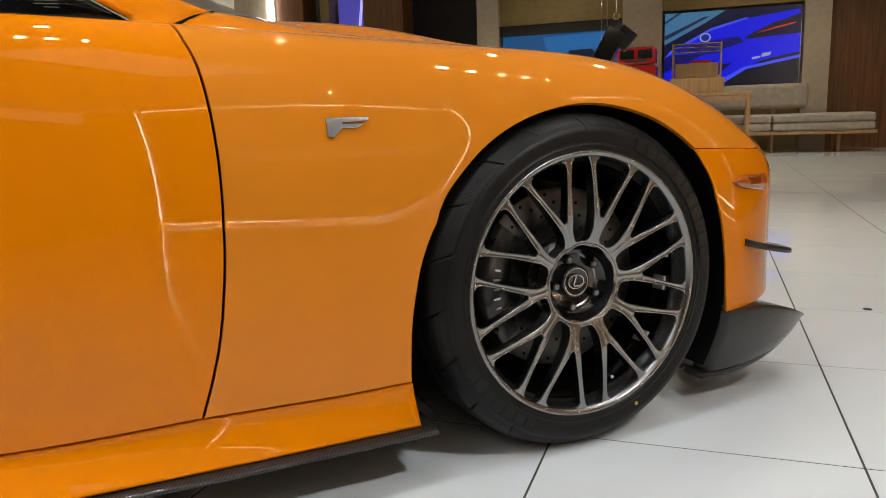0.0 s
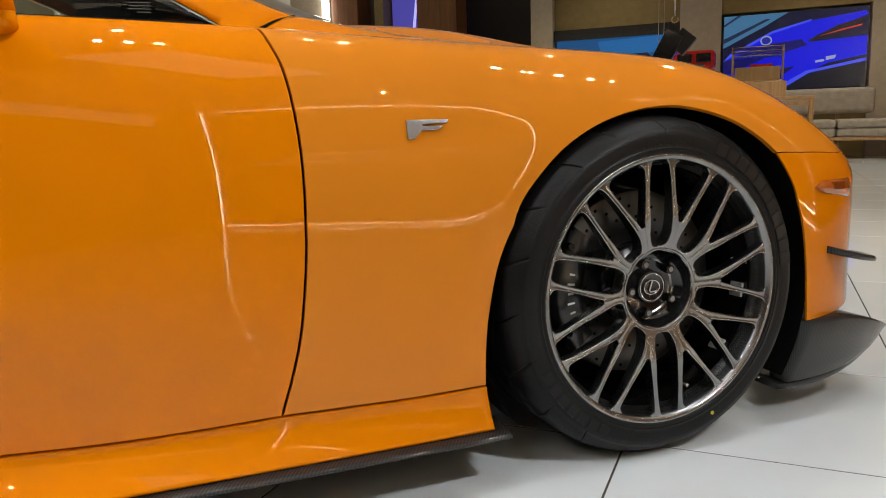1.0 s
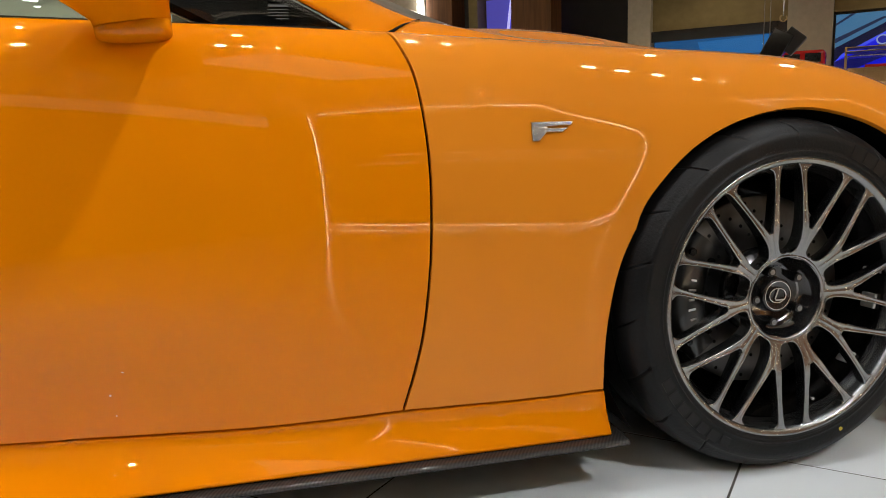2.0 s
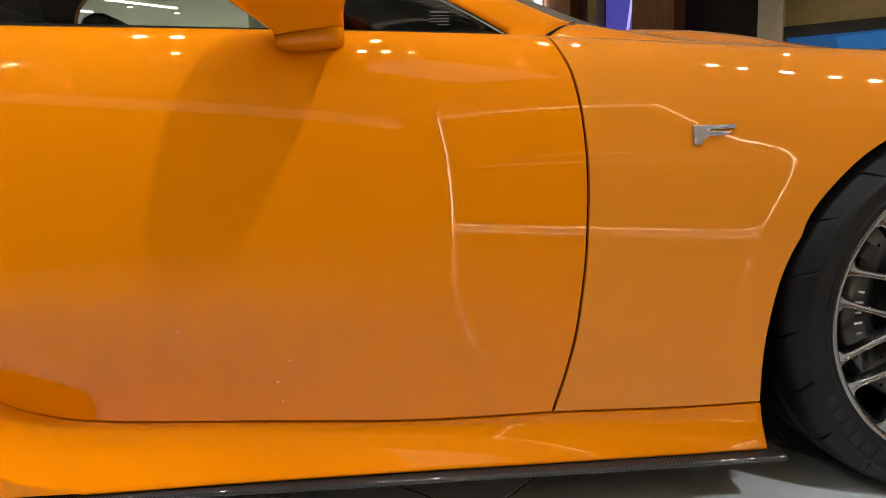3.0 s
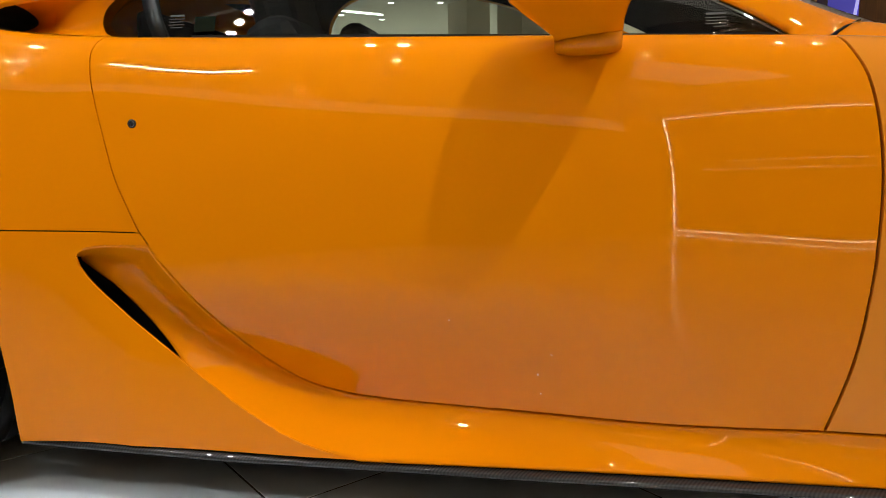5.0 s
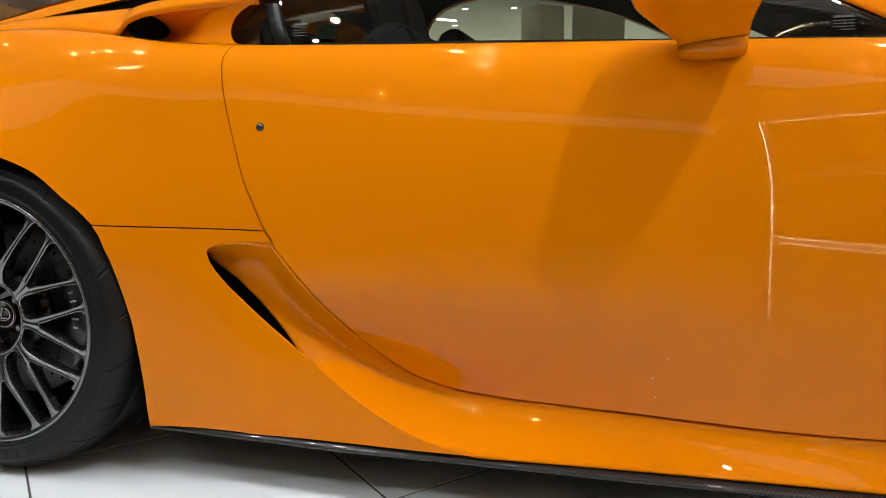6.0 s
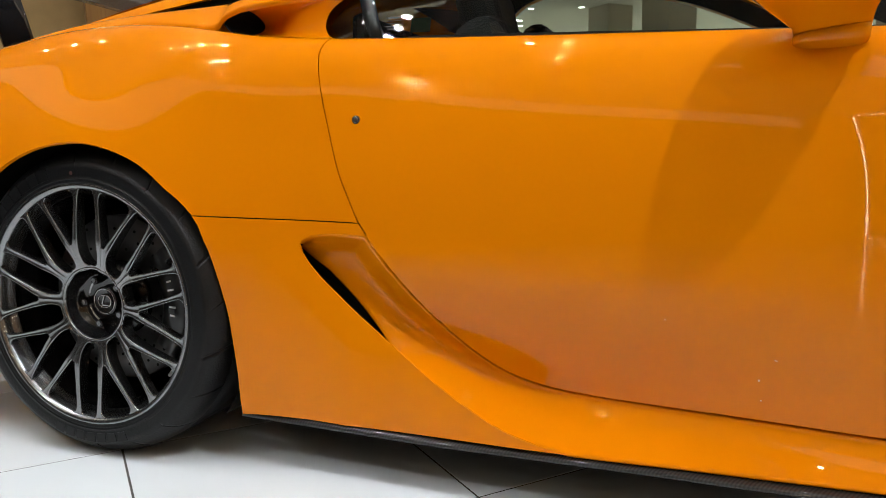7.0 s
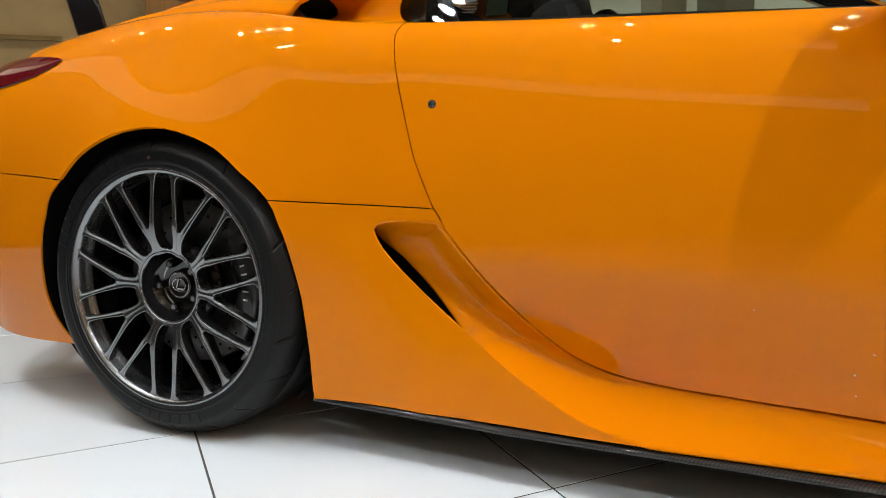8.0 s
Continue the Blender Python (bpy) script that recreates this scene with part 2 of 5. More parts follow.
def curve(xs, ys):
    """Smooth function through knots (natural cubic, even in its bend)."""
    xs, ys = np.array(xs, float), np.array(ys, float)
    h, n = np.diff(xs), len(xs)
    a, b = np.eye(n), np.zeros(n)
    for i in range(1, n - 1):
        a[i, i - 1 : i + 2] = h[i - 1], 2 * (h[i - 1] + h[i]), h[i]
        b[i] = 6 * ((ys[i + 1] - ys[i]) / h[i] - (ys[i] - ys[i - 1]) / h[i - 1])
    m = np.linalg.solve(a, b)

    def f(x):
        x = np.clip(np.asarray(x, float), xs[0], xs[-1])
        i = np.clip(np.searchsorted(xs, x) - 1, 0, n - 2)
        p, q = xs[i + 1] - x, x - xs[i]
        return (m[i] * p ** 3 + m[i + 1] * q ** 3) / (6 * h[i]) + (ys[i] / h[i] - m[i] * h[i] / 6) * p + (ys[i + 1] / h[i] - m[i + 1] * h[i] / 6) * q

    return f


def spline(points, step=0.012):
    """Dense polyline (Catmull-Rom) through control points."""
    p = [np.array(q, float) for q in points]
    if len(p) == 2:
        n = max(2, int(np.linalg.norm(p[1] - p[0]) / step))
        return [p[0] + (p[1] - p[0]) * k / n for k in range(n + 1)]
    p = [2 * p[0] - p[1]] + p + [2 * p[-1] - p[-2]]
    out = []
    for a, b, c, d in zip(p, p[1:], p[2:], p[3:]):
        n = max(1, int(np.linalg.norm(c - b) / step))
        for k in range(n):
            t = k / n
            out.append(0.5 * (2 * b + (c - a) * t + (2 * a - 5 * b + 4 * c - d) * t * t + (3 * b - a - 3 * c + d) * t ** 3))
    return out + [p[-2]]


# ---------------------------------------------------------------- the car's skin
# Side skin: half width at waist, then a rounded shoulder up to the crest.
ZM, EXPO, SPAN = 0.50, 2.6, 0.55
WAIST = curve([-0.98, -0.88, -0.75, -0.55, -0.3, 0.0, 0.25, 0.4, 0.52, 0.65, 0.9, 1.3, 1.6, 1.75, 1.9, 2.05, 2.2, 2.6, 2.85, 3.05, 3.18, 3.3, 3.42, 3.52],
              [0.45, 0.66, 0.80, 0.878, 0.896, 0.894, 0.886, 0.860, 0.834, 0.822, 0.8278, 0.8495, 0.8675, 0.8713, 0.873, 0.8753, 0.8798, 0.912, 0.912, 0.882, 0.822, 0.72, 0.55, 0.30])
CREST_Y = curve([-0.98, -0.8, -0.5, -0.2, 0.3, 0.6, 1.0, 1.4, 1.9, 2.2, 2.6, 2.9, 3.1, 3.3, 3.52], [0.36, 0.52, 0.62, 0.68, 0.70, 0.655, 0.668, 0.696, 0.703, 0.684, 0.658, 0.66, 0.60, 0.46, 0.18])
CREST_Z = curve([-0.98, -0.8, -0.62, -0.43, -0.25, 0.0, 0.2, 0.35, 0.58, 1.0, 1.42, 1.87, 2.1, 2.4, 2.6, 2.75, 2.9, 3.05, 3.2, 3.35, 3.52],
                [0.85, 0.885, 0.915, 0.942, 0.962, 0.97, 0.952, 0.928, 0.914, 0.897, 0.88, 0.861, 0.848, 0.833, 0.823, 0.806, 0.768, 0.708, 0.640, 0.585, 0.55])
TUCK = curve([0.5, 0.8, 1.0, 1.3, 1.6, 1.9, 2.3, 3.0], [0.055, 0.065, 0.062, 0.045, 0.022, 0.006, 0.0, 0.0])


def tuck_door(x, z):
    t = np.clip((0.45 - z) / 0.26, 0, 1.0)
    return -TUCK(x) * t * t * (3 - 2 * t)


def low_quarter(x, z):
    """Lower rear quarter: out towards its foot, except by the wheel."""
    t = np.clip((0.50 - z) / 0.38, 0, 1)
    return t * np.interp(x, [0.3, 0.4, 0.6, 0.95], [-0.01, -0.002, 0.038, 0.05])


def low_bumper(x, z):
    t = np.clip((0.50 - z) / 0.38, 0, 1)
    return -0.05 * t * t


def low_nose(x, z):
    """Front bumper: kicks out to meet the splitter."""
    t = np.clip((0.33 - z) / 0.10, 0, 1)
    return 0.001 * t * t


def flare(x, z):
    """The skin rolls in towards the front arch and swells at the rear one."""
    out = 0.0
    for hx, hz, r0, a, wide in ((2.605, 0.335, 0.362, -0.005, 0.085), (0.0, 0.340, 0.352, 0.036, 0.20)):
        d = np.hypot(x - hx, z - hz)
        t = np.clip(1 - (d - r0) / wide, 0, 1.0)
        over = 0.34 + 0.66 * np.clip((z - hz) / np.maximum(d, 1e-6), 0, 1)
        out = out + a * t * t * (over if a > 0 else 1)
    return out


HIP = curve([-1.0, -0.6, -0.3, 0.0, 0.2, 0.37, 0.53, 0.72, 0.95, 1.3, 3.6], [0.0, 0.002, 0.010, 0.019, 0.003, -0.0095, -0.0105, -0.0050, 0.0005, 0.0, 0.0])


def hip(x, z):
    """The rear quarter leans in more above the wheel, and less behind the door."""
    k = (z - 0.805) / 0.125
    return -HIP(x) * k * np.exp(-k * k)


def skin(x, p, low=tuck_door):
    """Point on the right-hand skin; p is height up to the waist, then runs round the shoulder."""
    x, p = np.asarray(x, float), np.asarray(p, float)
    k = np.clip((p - ZM) / SPAN, 0, 1) * math.pi / 2
    w, yc, zc = WAIST(x), CREST_Y(x), CREST_Z(x)
    z = np.where(p > ZM, ZM + (zc - ZM) * np.maximum(np.sin(k), 1e-9) ** (2 / EXPO), p)
    y = np.where(p > ZM, yc + (w - yc) * np.maximum(np.cos(k), 1e-9) ** (2 / EXPO), w + low(x, p)) + flare(x, z) + hip(x, z)
    return np.stack([x, -y, z], -1)


def to_p(x, z):
    """The p of a height z at x."""
    if z <= ZM:
        return z
    s = min(1.0, (z - ZM) / float(CREST_Z(x) - ZM))
    return ZM + SPAN * math.asin(s ** (EXPO / 2)) / (math.pi / 2)


def skin_normal(x, p, low):
    e = 2e-4
    a = skin(x + e, p, low) - skin(x - e, p, low)
    b = skin(x, np.minimum(p + e, ZM + SPAN - 1e-4), low) - skin(x, np.minimum(p, ZM + SPAN - 1e-4) - e, low)
    n = np.cross(a, b)
    return n / np.maximum(np.linalg.norm(n, axis=-1, keepdims=True), 1e-12)


def flipped(me):
    """The same mesh on the car's other side."""
    n = len(me.vertices)
    co = np.empty(n * 3)
    me.vertices.foreach_get("co", co)
    co = co.reshape(-1, 3) * (1, -1, 1)
    faces = [tuple(reversed(p.vertices)) for p in me.polygons]
    return to_mesh(me.name, co, faces, True)


def panel(name, outline, low=tuck_door, step=0.02, shrink=0.0026, depth=0.03, roll=0.0016):
    """A skin panel: outline is a list of stretches of (x, z) control points (z None: the crest), splined one by one."""
    loop = []
    for stretch in outline:
        pts = [(x, ZM + SPAN if z is None else to_p(x, z)) for x, z in stretch]
        loop += spline(pts)[:-1]
    loop = np.array(loop)
    area = np.sum(loop[:, 0] * np.roll(loop[:, 1], -1) - loop[:, 1] * np.roll(loop[:, 0], -1))
    if area < 0:
        loop = loop[::-1]
    tangent = np.roll(loop, -1, 0) - np.roll(loop, 1, 0)
    out = np.stack([tangent[:, 1], -tangent[:, 0]], 1) / np.maximum(np.linalg.norm(tangent, axis=1, keepdims=True), 1e-9)
    tight = np.where(loop[:, 0] > 1.3, shrink, np.minimum(shrink, 0.0026))[:, None]
    loop = loop - out * tight
    n = len(loop)
    lo, hi = loop.min(0), loop.max(0)
    inner = []
    xs, ps = np.arange(lo[0], hi[0], step), np.arange(lo[1], hi[1], step)
    gx, gp = np.meshgrid(xs, ps, indexing="ij")
    g = np.stack([gx.ravel(), gp.ravel()], 1)
    a, b = loop, np.roll(loop, -1, 0)
    inside = np.zeros(len(g), bool)
    near = np.full(len(g), 9.0)
    for q, r in zip(a, b):
        cross = (q[1] > g[:, 1]) != (r[1] > g[:, 1])
        with np.errstate(divide="ignore", invalid="ignore"):
            xc = (r[0] - q[0]) * (g[:, 1] - q[1]) / (r[1] - q[1]) + q[0]
        inside ^= cross & (g[:, 0] < xc)
        near = np.minimum(near, np.hypot(g[:, 0] - q[0], g[:, 1] - q[1]))
    g = g[inside & (near > 0.55 * step)]
    from mathutils.geometry import delaunay_2d_cdt
    every = [Vector(q) for q in loop] + [Vector(q) for q in g]
    v2, _, f2, ov, _, _ = delaunay_2d_cdt(every, [], [list(range(n))], 1, 1e-6)
    v2 = np.array([tuple(v) for v in v2])
    back = {}
    for new_i, olds in enumerate(ov):
        for o in olds:
            back.setdefault(o, new_i)
    pos = skin(v2[:, 0], v2[:, 1], low)
    nor = skin_normal(v2[:, 0], v2[:, 1], low)
    verts, normals = list(pos), list(nor)
    faces = []
    for f in f2:
        q = [v2[i] for i in f]
        turn = (q[1][0] - q[0][0]) * (q[2][1] - q[0][1]) - (q[1][1] - q[0][1]) * (q[2][0] - q[0][0])
        faces.append(tuple(f) if turn > 0 else tuple(reversed(f)))
    # rolled edge and return flange
    rim = [back[i] for i in range(n)]
    rings = [rim]
    edge2 = loop + out * roll
    base = skin(loop[:, 0], np.minimum(loop[:, 1], ZM + SPAN), low)
    wide = skin(edge2[:, 0], np.minimum(edge2[:, 1], ZM + SPAN), low)
    nb = skin_normal(loop[:, 0], loop[:, 1], low)
    side = wide - base
    side /= np.maximum(np.linalg.norm(side, axis=1, keepdims=True), 1e-9)
    for off, deep in ((roll * 0.7, roll * 0.38), (roll, roll * 1.25), (roll, depth)):
        start = len(verts)
        for i in range(n):
            verts.append(base[i] + side[i] * off - nb[i] * deep)
            t = min(1.0, off / roll)
            m = nb[i] * (1 - t) + side[i] * t
            normals.append(m / np.linalg.norm(m))
        rings.append(list(range(start, start + n)))
    for r0, r1 in zip(rings, rings[1:]):
        for i in range(n):
            j = (i + 1) % n
            faces.append((r0[i], r1[i], r1[j], r0[j]))
    return to_mesh(name, verts, faces, True, normals)


def both(name, me, mat, parent, label=""):
    """A part on the right-hand side and its mirror image on the left."""
    a = part(name, me, mat, parent, label)
    other = flipped(me)
    part(name, other, mat, parent, label)
    return a


car = thing("sports_car", "glossy orange low two-seat sports coupe parked on white tiles", "car")

# --- seam lines (x, z)
DOOR_FRONT = [(1.866, None), (1.883, 0.831), (1.899, 0.785), (1.909, 0.720), (1.914, 0.650), (1.915, 0.590), (1.913, 0.522), (1.907, 0.438), (1.894, 0.345), (1.876, 0.272), (1.853, 0.202)]
DOOR_FOOT = [(1.853, 0.202), (1.62, 0.196), (1.42, 0.197), (1.215, 0.199), (1.10, 0.201)]
DOOR_BACK_LOW = [(1.10, 0.201), (1.00, 0.210), (0.918, 0.232), (0.850, 0.273), (0.785, 0.332), (0.733, 0.389), (0.677, 0.456), (0.639, 0.506)]
DOOR_BACK = [(0.639, 0.506), (0.623, 0.532), (0.607, 0.570), (0.582, 0.632), (0.564, 0.696), (0.547, 0.760), (0.534, 0.812), (0.523, 0.860), (0.519, 0.888), (0.522, None)]
FENDER_FOOT = [(1.853, 0.202), (1.95, 0.2005), (2.10, 0.199), (2.228, 0.202)]
HUB = {"front": (2.605, 0.345), "rear": (0.0, 0.345)}
ARCH_FRONT = [(2.228, 0.202), (2.233, 0.290), (2.244, 0.363), (2.263, 0.438), (2.297, 0.517), (2.344, 0.585), (2.404, 0.638), (2.478, 0.676), (2.560, 0.698), (2.637, 0.704), (2.706, 0.694), (2.777, 0.671), (2.834, 0.638), (2.878, 0.603)]
ARCH_FRONT_LOW = [(2.878, 0.603), (2.925, 0.535), (2.958, 0.456), (2.978, 0.364), (2.986, 0.258), (2.986, 0.232)]
ARCH_REAR = [(0.289, 0.549), (0.263, 0.579), (0.234, 0.604), (0.172, 0.656), (0.092, 0.689), (0.014, 0.701), (-0.089, 0.688), (-0.191, 0.646), (-0.268, 0.586)]
ARCH_REAR_LOW = [(0.289, 0.549), (0.311, 0.496), (0.328, 0.437), (0.346, 0.341), (0.356, 0.230), (0.358, 0.150), (0.360, 0.121)]
BLADE = [(0.499, 0.489), (0.504, 0.471), (0.516, 0.451), (0.551, 0.412), (0.625, 0.348), (0.716, 0.279), (0.80, 0.220), (0.872, 0.179), (0.94, 0.149), (1.03, 0.127), (1.08, 0.123)]

both("front_fender", panel("front_fender", [DOOR_FRONT, FENDER_FOOT, ARCH_FRONT, [(2.878, 0.603), (2.98, 0.599), (3.10, 0.592), (3.20, 0.588)], [(3.20, 0.588), (3.20, None)], [(3.20, None), (2.9, None), (2.4, None), (1.866, None)]], shrink=0.0036, depth=0.010), PAINT_VEILED, car)
both("door", panel("door", [DOOR_FRONT, DOOR_FOOT, DOOR_BACK_LOW, DOOR_BACK, [(0.522, None), (1.2, None), (1.866, None)]], shrink=0.0036), PAINT, car)
both("rear_quarter", panel("rear_quarter", [DOOR_BACK[1:], [(0.522, None), (0.2, None), (-0.3, None), (-0.60, None)], [(-0.60, None), (-0.50, 0.880), (-0.58, 0.815), (-0.80, 0.80)], [(-0.80, 0.80), (-0.80, 0.605)], [(-0.80, 0.605), (-0.5, 0.598), (-0.268, 0.586)], ARCH_REAR[::-1], [(0.289, 0.549), (0.46, 0.539), (0.623, 0.532)]], shrink=0.0012, depth=0.008, roll=0.0008), PAINT, car)
both("lower_quarter", panel("lower_quarter", [[(0.289, 0.549), (0.46, 0.539), (0.623, 0.532)], [(0.623, 0.532), (0.639, 0.506)], [(0.639, 0.506), (0.60, 0.507), (0.552, 0.507), (0.517, 0.503), (0.503, 0.497), (0.499, 0.489)], BLADE, [(1.08, 0.123), (0.7, 0.119), (0.360, 0.121)], ARCH_REAR_LOW[::-1]], low_quarter, shrink=0.0008, depth=0.005, roll=0.0007), PAINT, car)
both("rear_bumper", panel("rear_bumper", [[(-0.268, 0.586), (-0.5, 0.598), (-0.97, 0.61)], [(-0.97, 0.61), (-0.97, 0.30), (-0.80, 0.185)], [(-0.80, 0.185), (-0.55, 0.17), (-0.272, 0.179)], [(-0.272, 0.179), (-0.342, 0.205), (-0.380, 0.298), (-0.367, 0.410), (-0.330, 0.506), (-0.268, 0.586)]], low_bumper, shrink=0.0014, depth=0.005, roll=0.0008), PAINT, car)
both("front_bumper", panel("front_bumper", [[(2.878, 0.603), (2.98, 0.599), (3.10, 0.592), (3.20, 0.588), (3.45, 0.56)], [(3.45, 0.56), (3.50, 0.40), (3.45, 0.235)], [(3.45, 0.235), (3.2, 0.232), (2.986, 0.232)], ARCH_FRONT_LOW[::-1]], low_nose, shrink=0.0014, depth=0.005, roll=0.0008), PAINT, car)


# --- sill: from the door's foot out to the skirt, running back into the side intake
def stretch(points, n):
    """n even steps along the spline through points."""
    c = np.array(spline(points, 0.008))
    s = np.r_[0, np.cumsum(np.linalg.norm(np.diff(c, axis=0), axis=1))]
    w = np.linspace(0, s[-1], n + 1)
    return np.stack([np.interp(w, s, c[:, 0]), np.interp(w, s, c[:, 1])], 1)


FOOT_Y = curve([0.46, 0.55, 0.62, 0.68, 0.73, 0.78, 0.88, 0.98, 1.2, 1.7, 2.24], [0.796, 0.790, 0.793, 0.808, 0.832, 0.850, 0.868, 0.880, 0.887, 0.891, 0.893])


def sill_rows():
    back = spline(DOOR_BACK_LOW[::-1], 0.004)
    cut = min(range(len(back)), key=lambda k: abs(back[k][0] - 0.85))
    pairs = [
        ([(0.500, 0.489), (0.505, 0.498), (0.517, 0.503), (0.552, 0.507), (0.60, 0.507), (0.639, 0.506)], [(0.478, 0.478), (0.502, 0.458), (0.540, 0.430)], 30),
        (back[: cut + 1 : 4] + back[cut : cut + 1], [(0.540, 0.430), (0.600, 0.372), (0.650, 0.318), (0.705, 0.256)], 36),
        (back[cut::4] + back[-1:], [(0.705, 0.256), (0.80, 0.205), (0.88, 0.165), (0.95, 0.140), (1.06, 0.1235)], 30),
        (DOOR_FOOT[::-1], [(1.06, 0.1235), (1.3, 0.125), (1.6, 0.125), (1.846, 0.123)], 40),
        (FENDER_FOOT, [(1.846, 0.123), (2.0, 0.122), (2.236, 0.1215)], 24)]
    m, rows = 18, []
    tops, feet = [], []
    for k, (above, below, n) in enumerate(pairs):
        last = n + 1 if k == len(pairs) - 1 else n
        tops += [tuple(q) for q in stretch(above, n)[:last]]
        feet += [tuple(q) for q in stretch(below, n)[:last]]
    feet = np.array(feet)
    s = np.r_[0, np.cumsum(np.linalg.norm(np.diff(feet, axis=0), axis=1))]
    even = s.copy()
    for _ in range(60):
        even[1:-1] = (even[:-2] + 2 * even[1:-1] + even[2:]) / 4
    feet = np.stack([np.interp(even, s, feet[:, 0]), np.interp(even, s, feet[:, 1])], 1)
    for a, b in zip(np.array(tops), feet):
        ya = -float(WAIST(a[0]) + tuck_door(a[0], a[1])) + float(np.interp(a[0], [0.60, 0.70], [0.0008, 0.003]))
        yb = -float(FOOT_Y(b[0]))
        hollow = float(np.interp(b[0], [0.47, 0.60, 0.75, 1.0, 1.6, 2.24], [0.015, 0.025, 0.026, 0.014, 0.006, 0.002]))
        soft = float(np.interp(b[0], [0.60, 0.85], [1.35, 1.0]))
        row = []
        for i in range(m + 1):
            t = i / m
            x, z = a + (b - a) * t
            y = ya + (yb - ya) * t ** 1.5 + hollow * math.sin(math.pi * t) ** soft * (1 - 0.3 * t)
            row.append((x, y, z - 0.003 * (1 - t) * min(1, max(0, (a[0] - 0.6) / 0.05))))
        x, y, z = row[-1]
        row += [(x, y + 0.002, z - 0.004), (x, y + 0.03, z - 0.006)]
        row = [(row[0][0], row[0][1] + (0.02 if a[0] > 0.645 else 0.0012), row[0][2] + (0.001 if a[0] > 0.645 else 0.006))] + row
        rows.append(row)
    rows.append([(x, y + 0.05, z) for x, y, z in rows[-1]])
    return rows


both("sill", grid_mesh("sill", [r[::-1] for r in sill_rows()]), PAINT, car)
# intake mouth behind the blade edge: a black duct
duct = []
for x, z in spline([(0.485, 0.495), (0.545, 0.43), (0.625, 0.355), (0.72, 0.28), (0.79, 0.22)], 0.02):
    duct.append([(x - 0.012, -0.822, z - 0.022), (x - 0.03, -0.76, z - 0.045), (x - 0.01, -0.70, z - 0.02), (x + 0.03, -0.72, z + 0.03), (x + 0.05, -0.765, z + 0.035)])
both("side_intake", grid_mesh("side_intake", duct), LINER, car, "black side air intake mouth")

# dark lining behind the seams and round the wheels
liner = []
for x in np.linspace(0.45, 2.2, 60):
    liner.append([tuple(skin(x, p) + np.array((0, 0.085, 0))) for p in np.linspace(0.16, ZM + SPAN * 0.8, 24)])
both("inner_shell", grid_mesh("inner_shell", liner), LINER, car)
for key, (hx, hz) in HUB.items():
    rows = []
    for a in np.linspace(-0.62, math.pi + 0.62, 48):
        r = 0.392
        x, z = hx + r * math.cos(a), hz + r * math.sin(a)
        low = (low_bumper if x < 0 else low_quarter) if hx < 1 else (lambda x, z: 0 * x)
        edge = min(-0.70, float(skin(x, to_p(x, z), low)[1]) + 0.009)
        rows.append([(x, y, z) for y in (edge, -0.75, -0.55)] + [(hx + 0.05 * math.cos(a), -0.55, hz + 0.05 * math.sin(a))])
    both("wheel_housing", grid_mesh("wheel_housing", rows), LINER, car, "black wheel housing")
# floor pan
part("floor_pan", box(1.72, 1.66, 0.03, (1.30, 0, 0.112), 0.01), LINER, car)
part("floor_pan", box(0.95, 1.1, 0.03, (-0.05, 0, 0.125), 0.01), LINER, car)
part("floor_pan", box(1.05, 1.1, 0.03, (2.70, 0, 0.125), 0.01), LINER, car)

# carbon side skirt: a ledge with rounded lip
rows = []
for x in np.linspace(0.345, 2.262, 90):
    y0 = float(np.interp(x, [0.34, 0.8, 1.3, 2.24], [0.845, 0.868, 0.880, 0.885]))
    lip = float(np.interp(x, [0.34, 0.9, 1.4, 1.9, 2.262], [0.003, 0.010, 0.022, 0.030, 0.030]))
    z = float(np.interp(x, [0.34, 0.8, 1.2, 1.7, 2.262], [0.119, 0.115, 0.119, 0.119, 0.117]))
    rows.append([(x, -y0 + 0.06, z + 0.001), (x, -y0, z), (x, -y0 - lip * 0.7, z - 0.003), (x, -y0 - lip, z - 0.006), (x, -y0 - lip - 0.001, z - 0.010), (x, -y0 - lip + 0.004, z - 0.014), (x, -y0 + 0.06, z - 0.018)])
both("side_skirt", grid_mesh("side_skirt", [r[::-1] for r in rows]), CARBON, car, "glossy carbon fibre side skirt blade")

# --- hood, cowl, roof and glass
RIDGE = curve([1.88, 1.905, 2.0, 2.13, 2.26, 2.40, 2.55, 2.75, 2.9, 3.05, 3.2, 3.35, 3.52], [0.912, 0.908, 0.893, 0.871, 0.857, 0.846, 0.830, 0.811, 0.774, 0.715, 0.648, 0.595, 0.56])


BULGE = curve([1.88, 1.96, 2.05, 2.2, 2.3, 2.5, 2.75, 3.0, 3.3, 3.52], [0.0, 0.004, 0.020, 0.042, 0.046, 0.037, 0.026, 0.012, 0.001, 0.0])


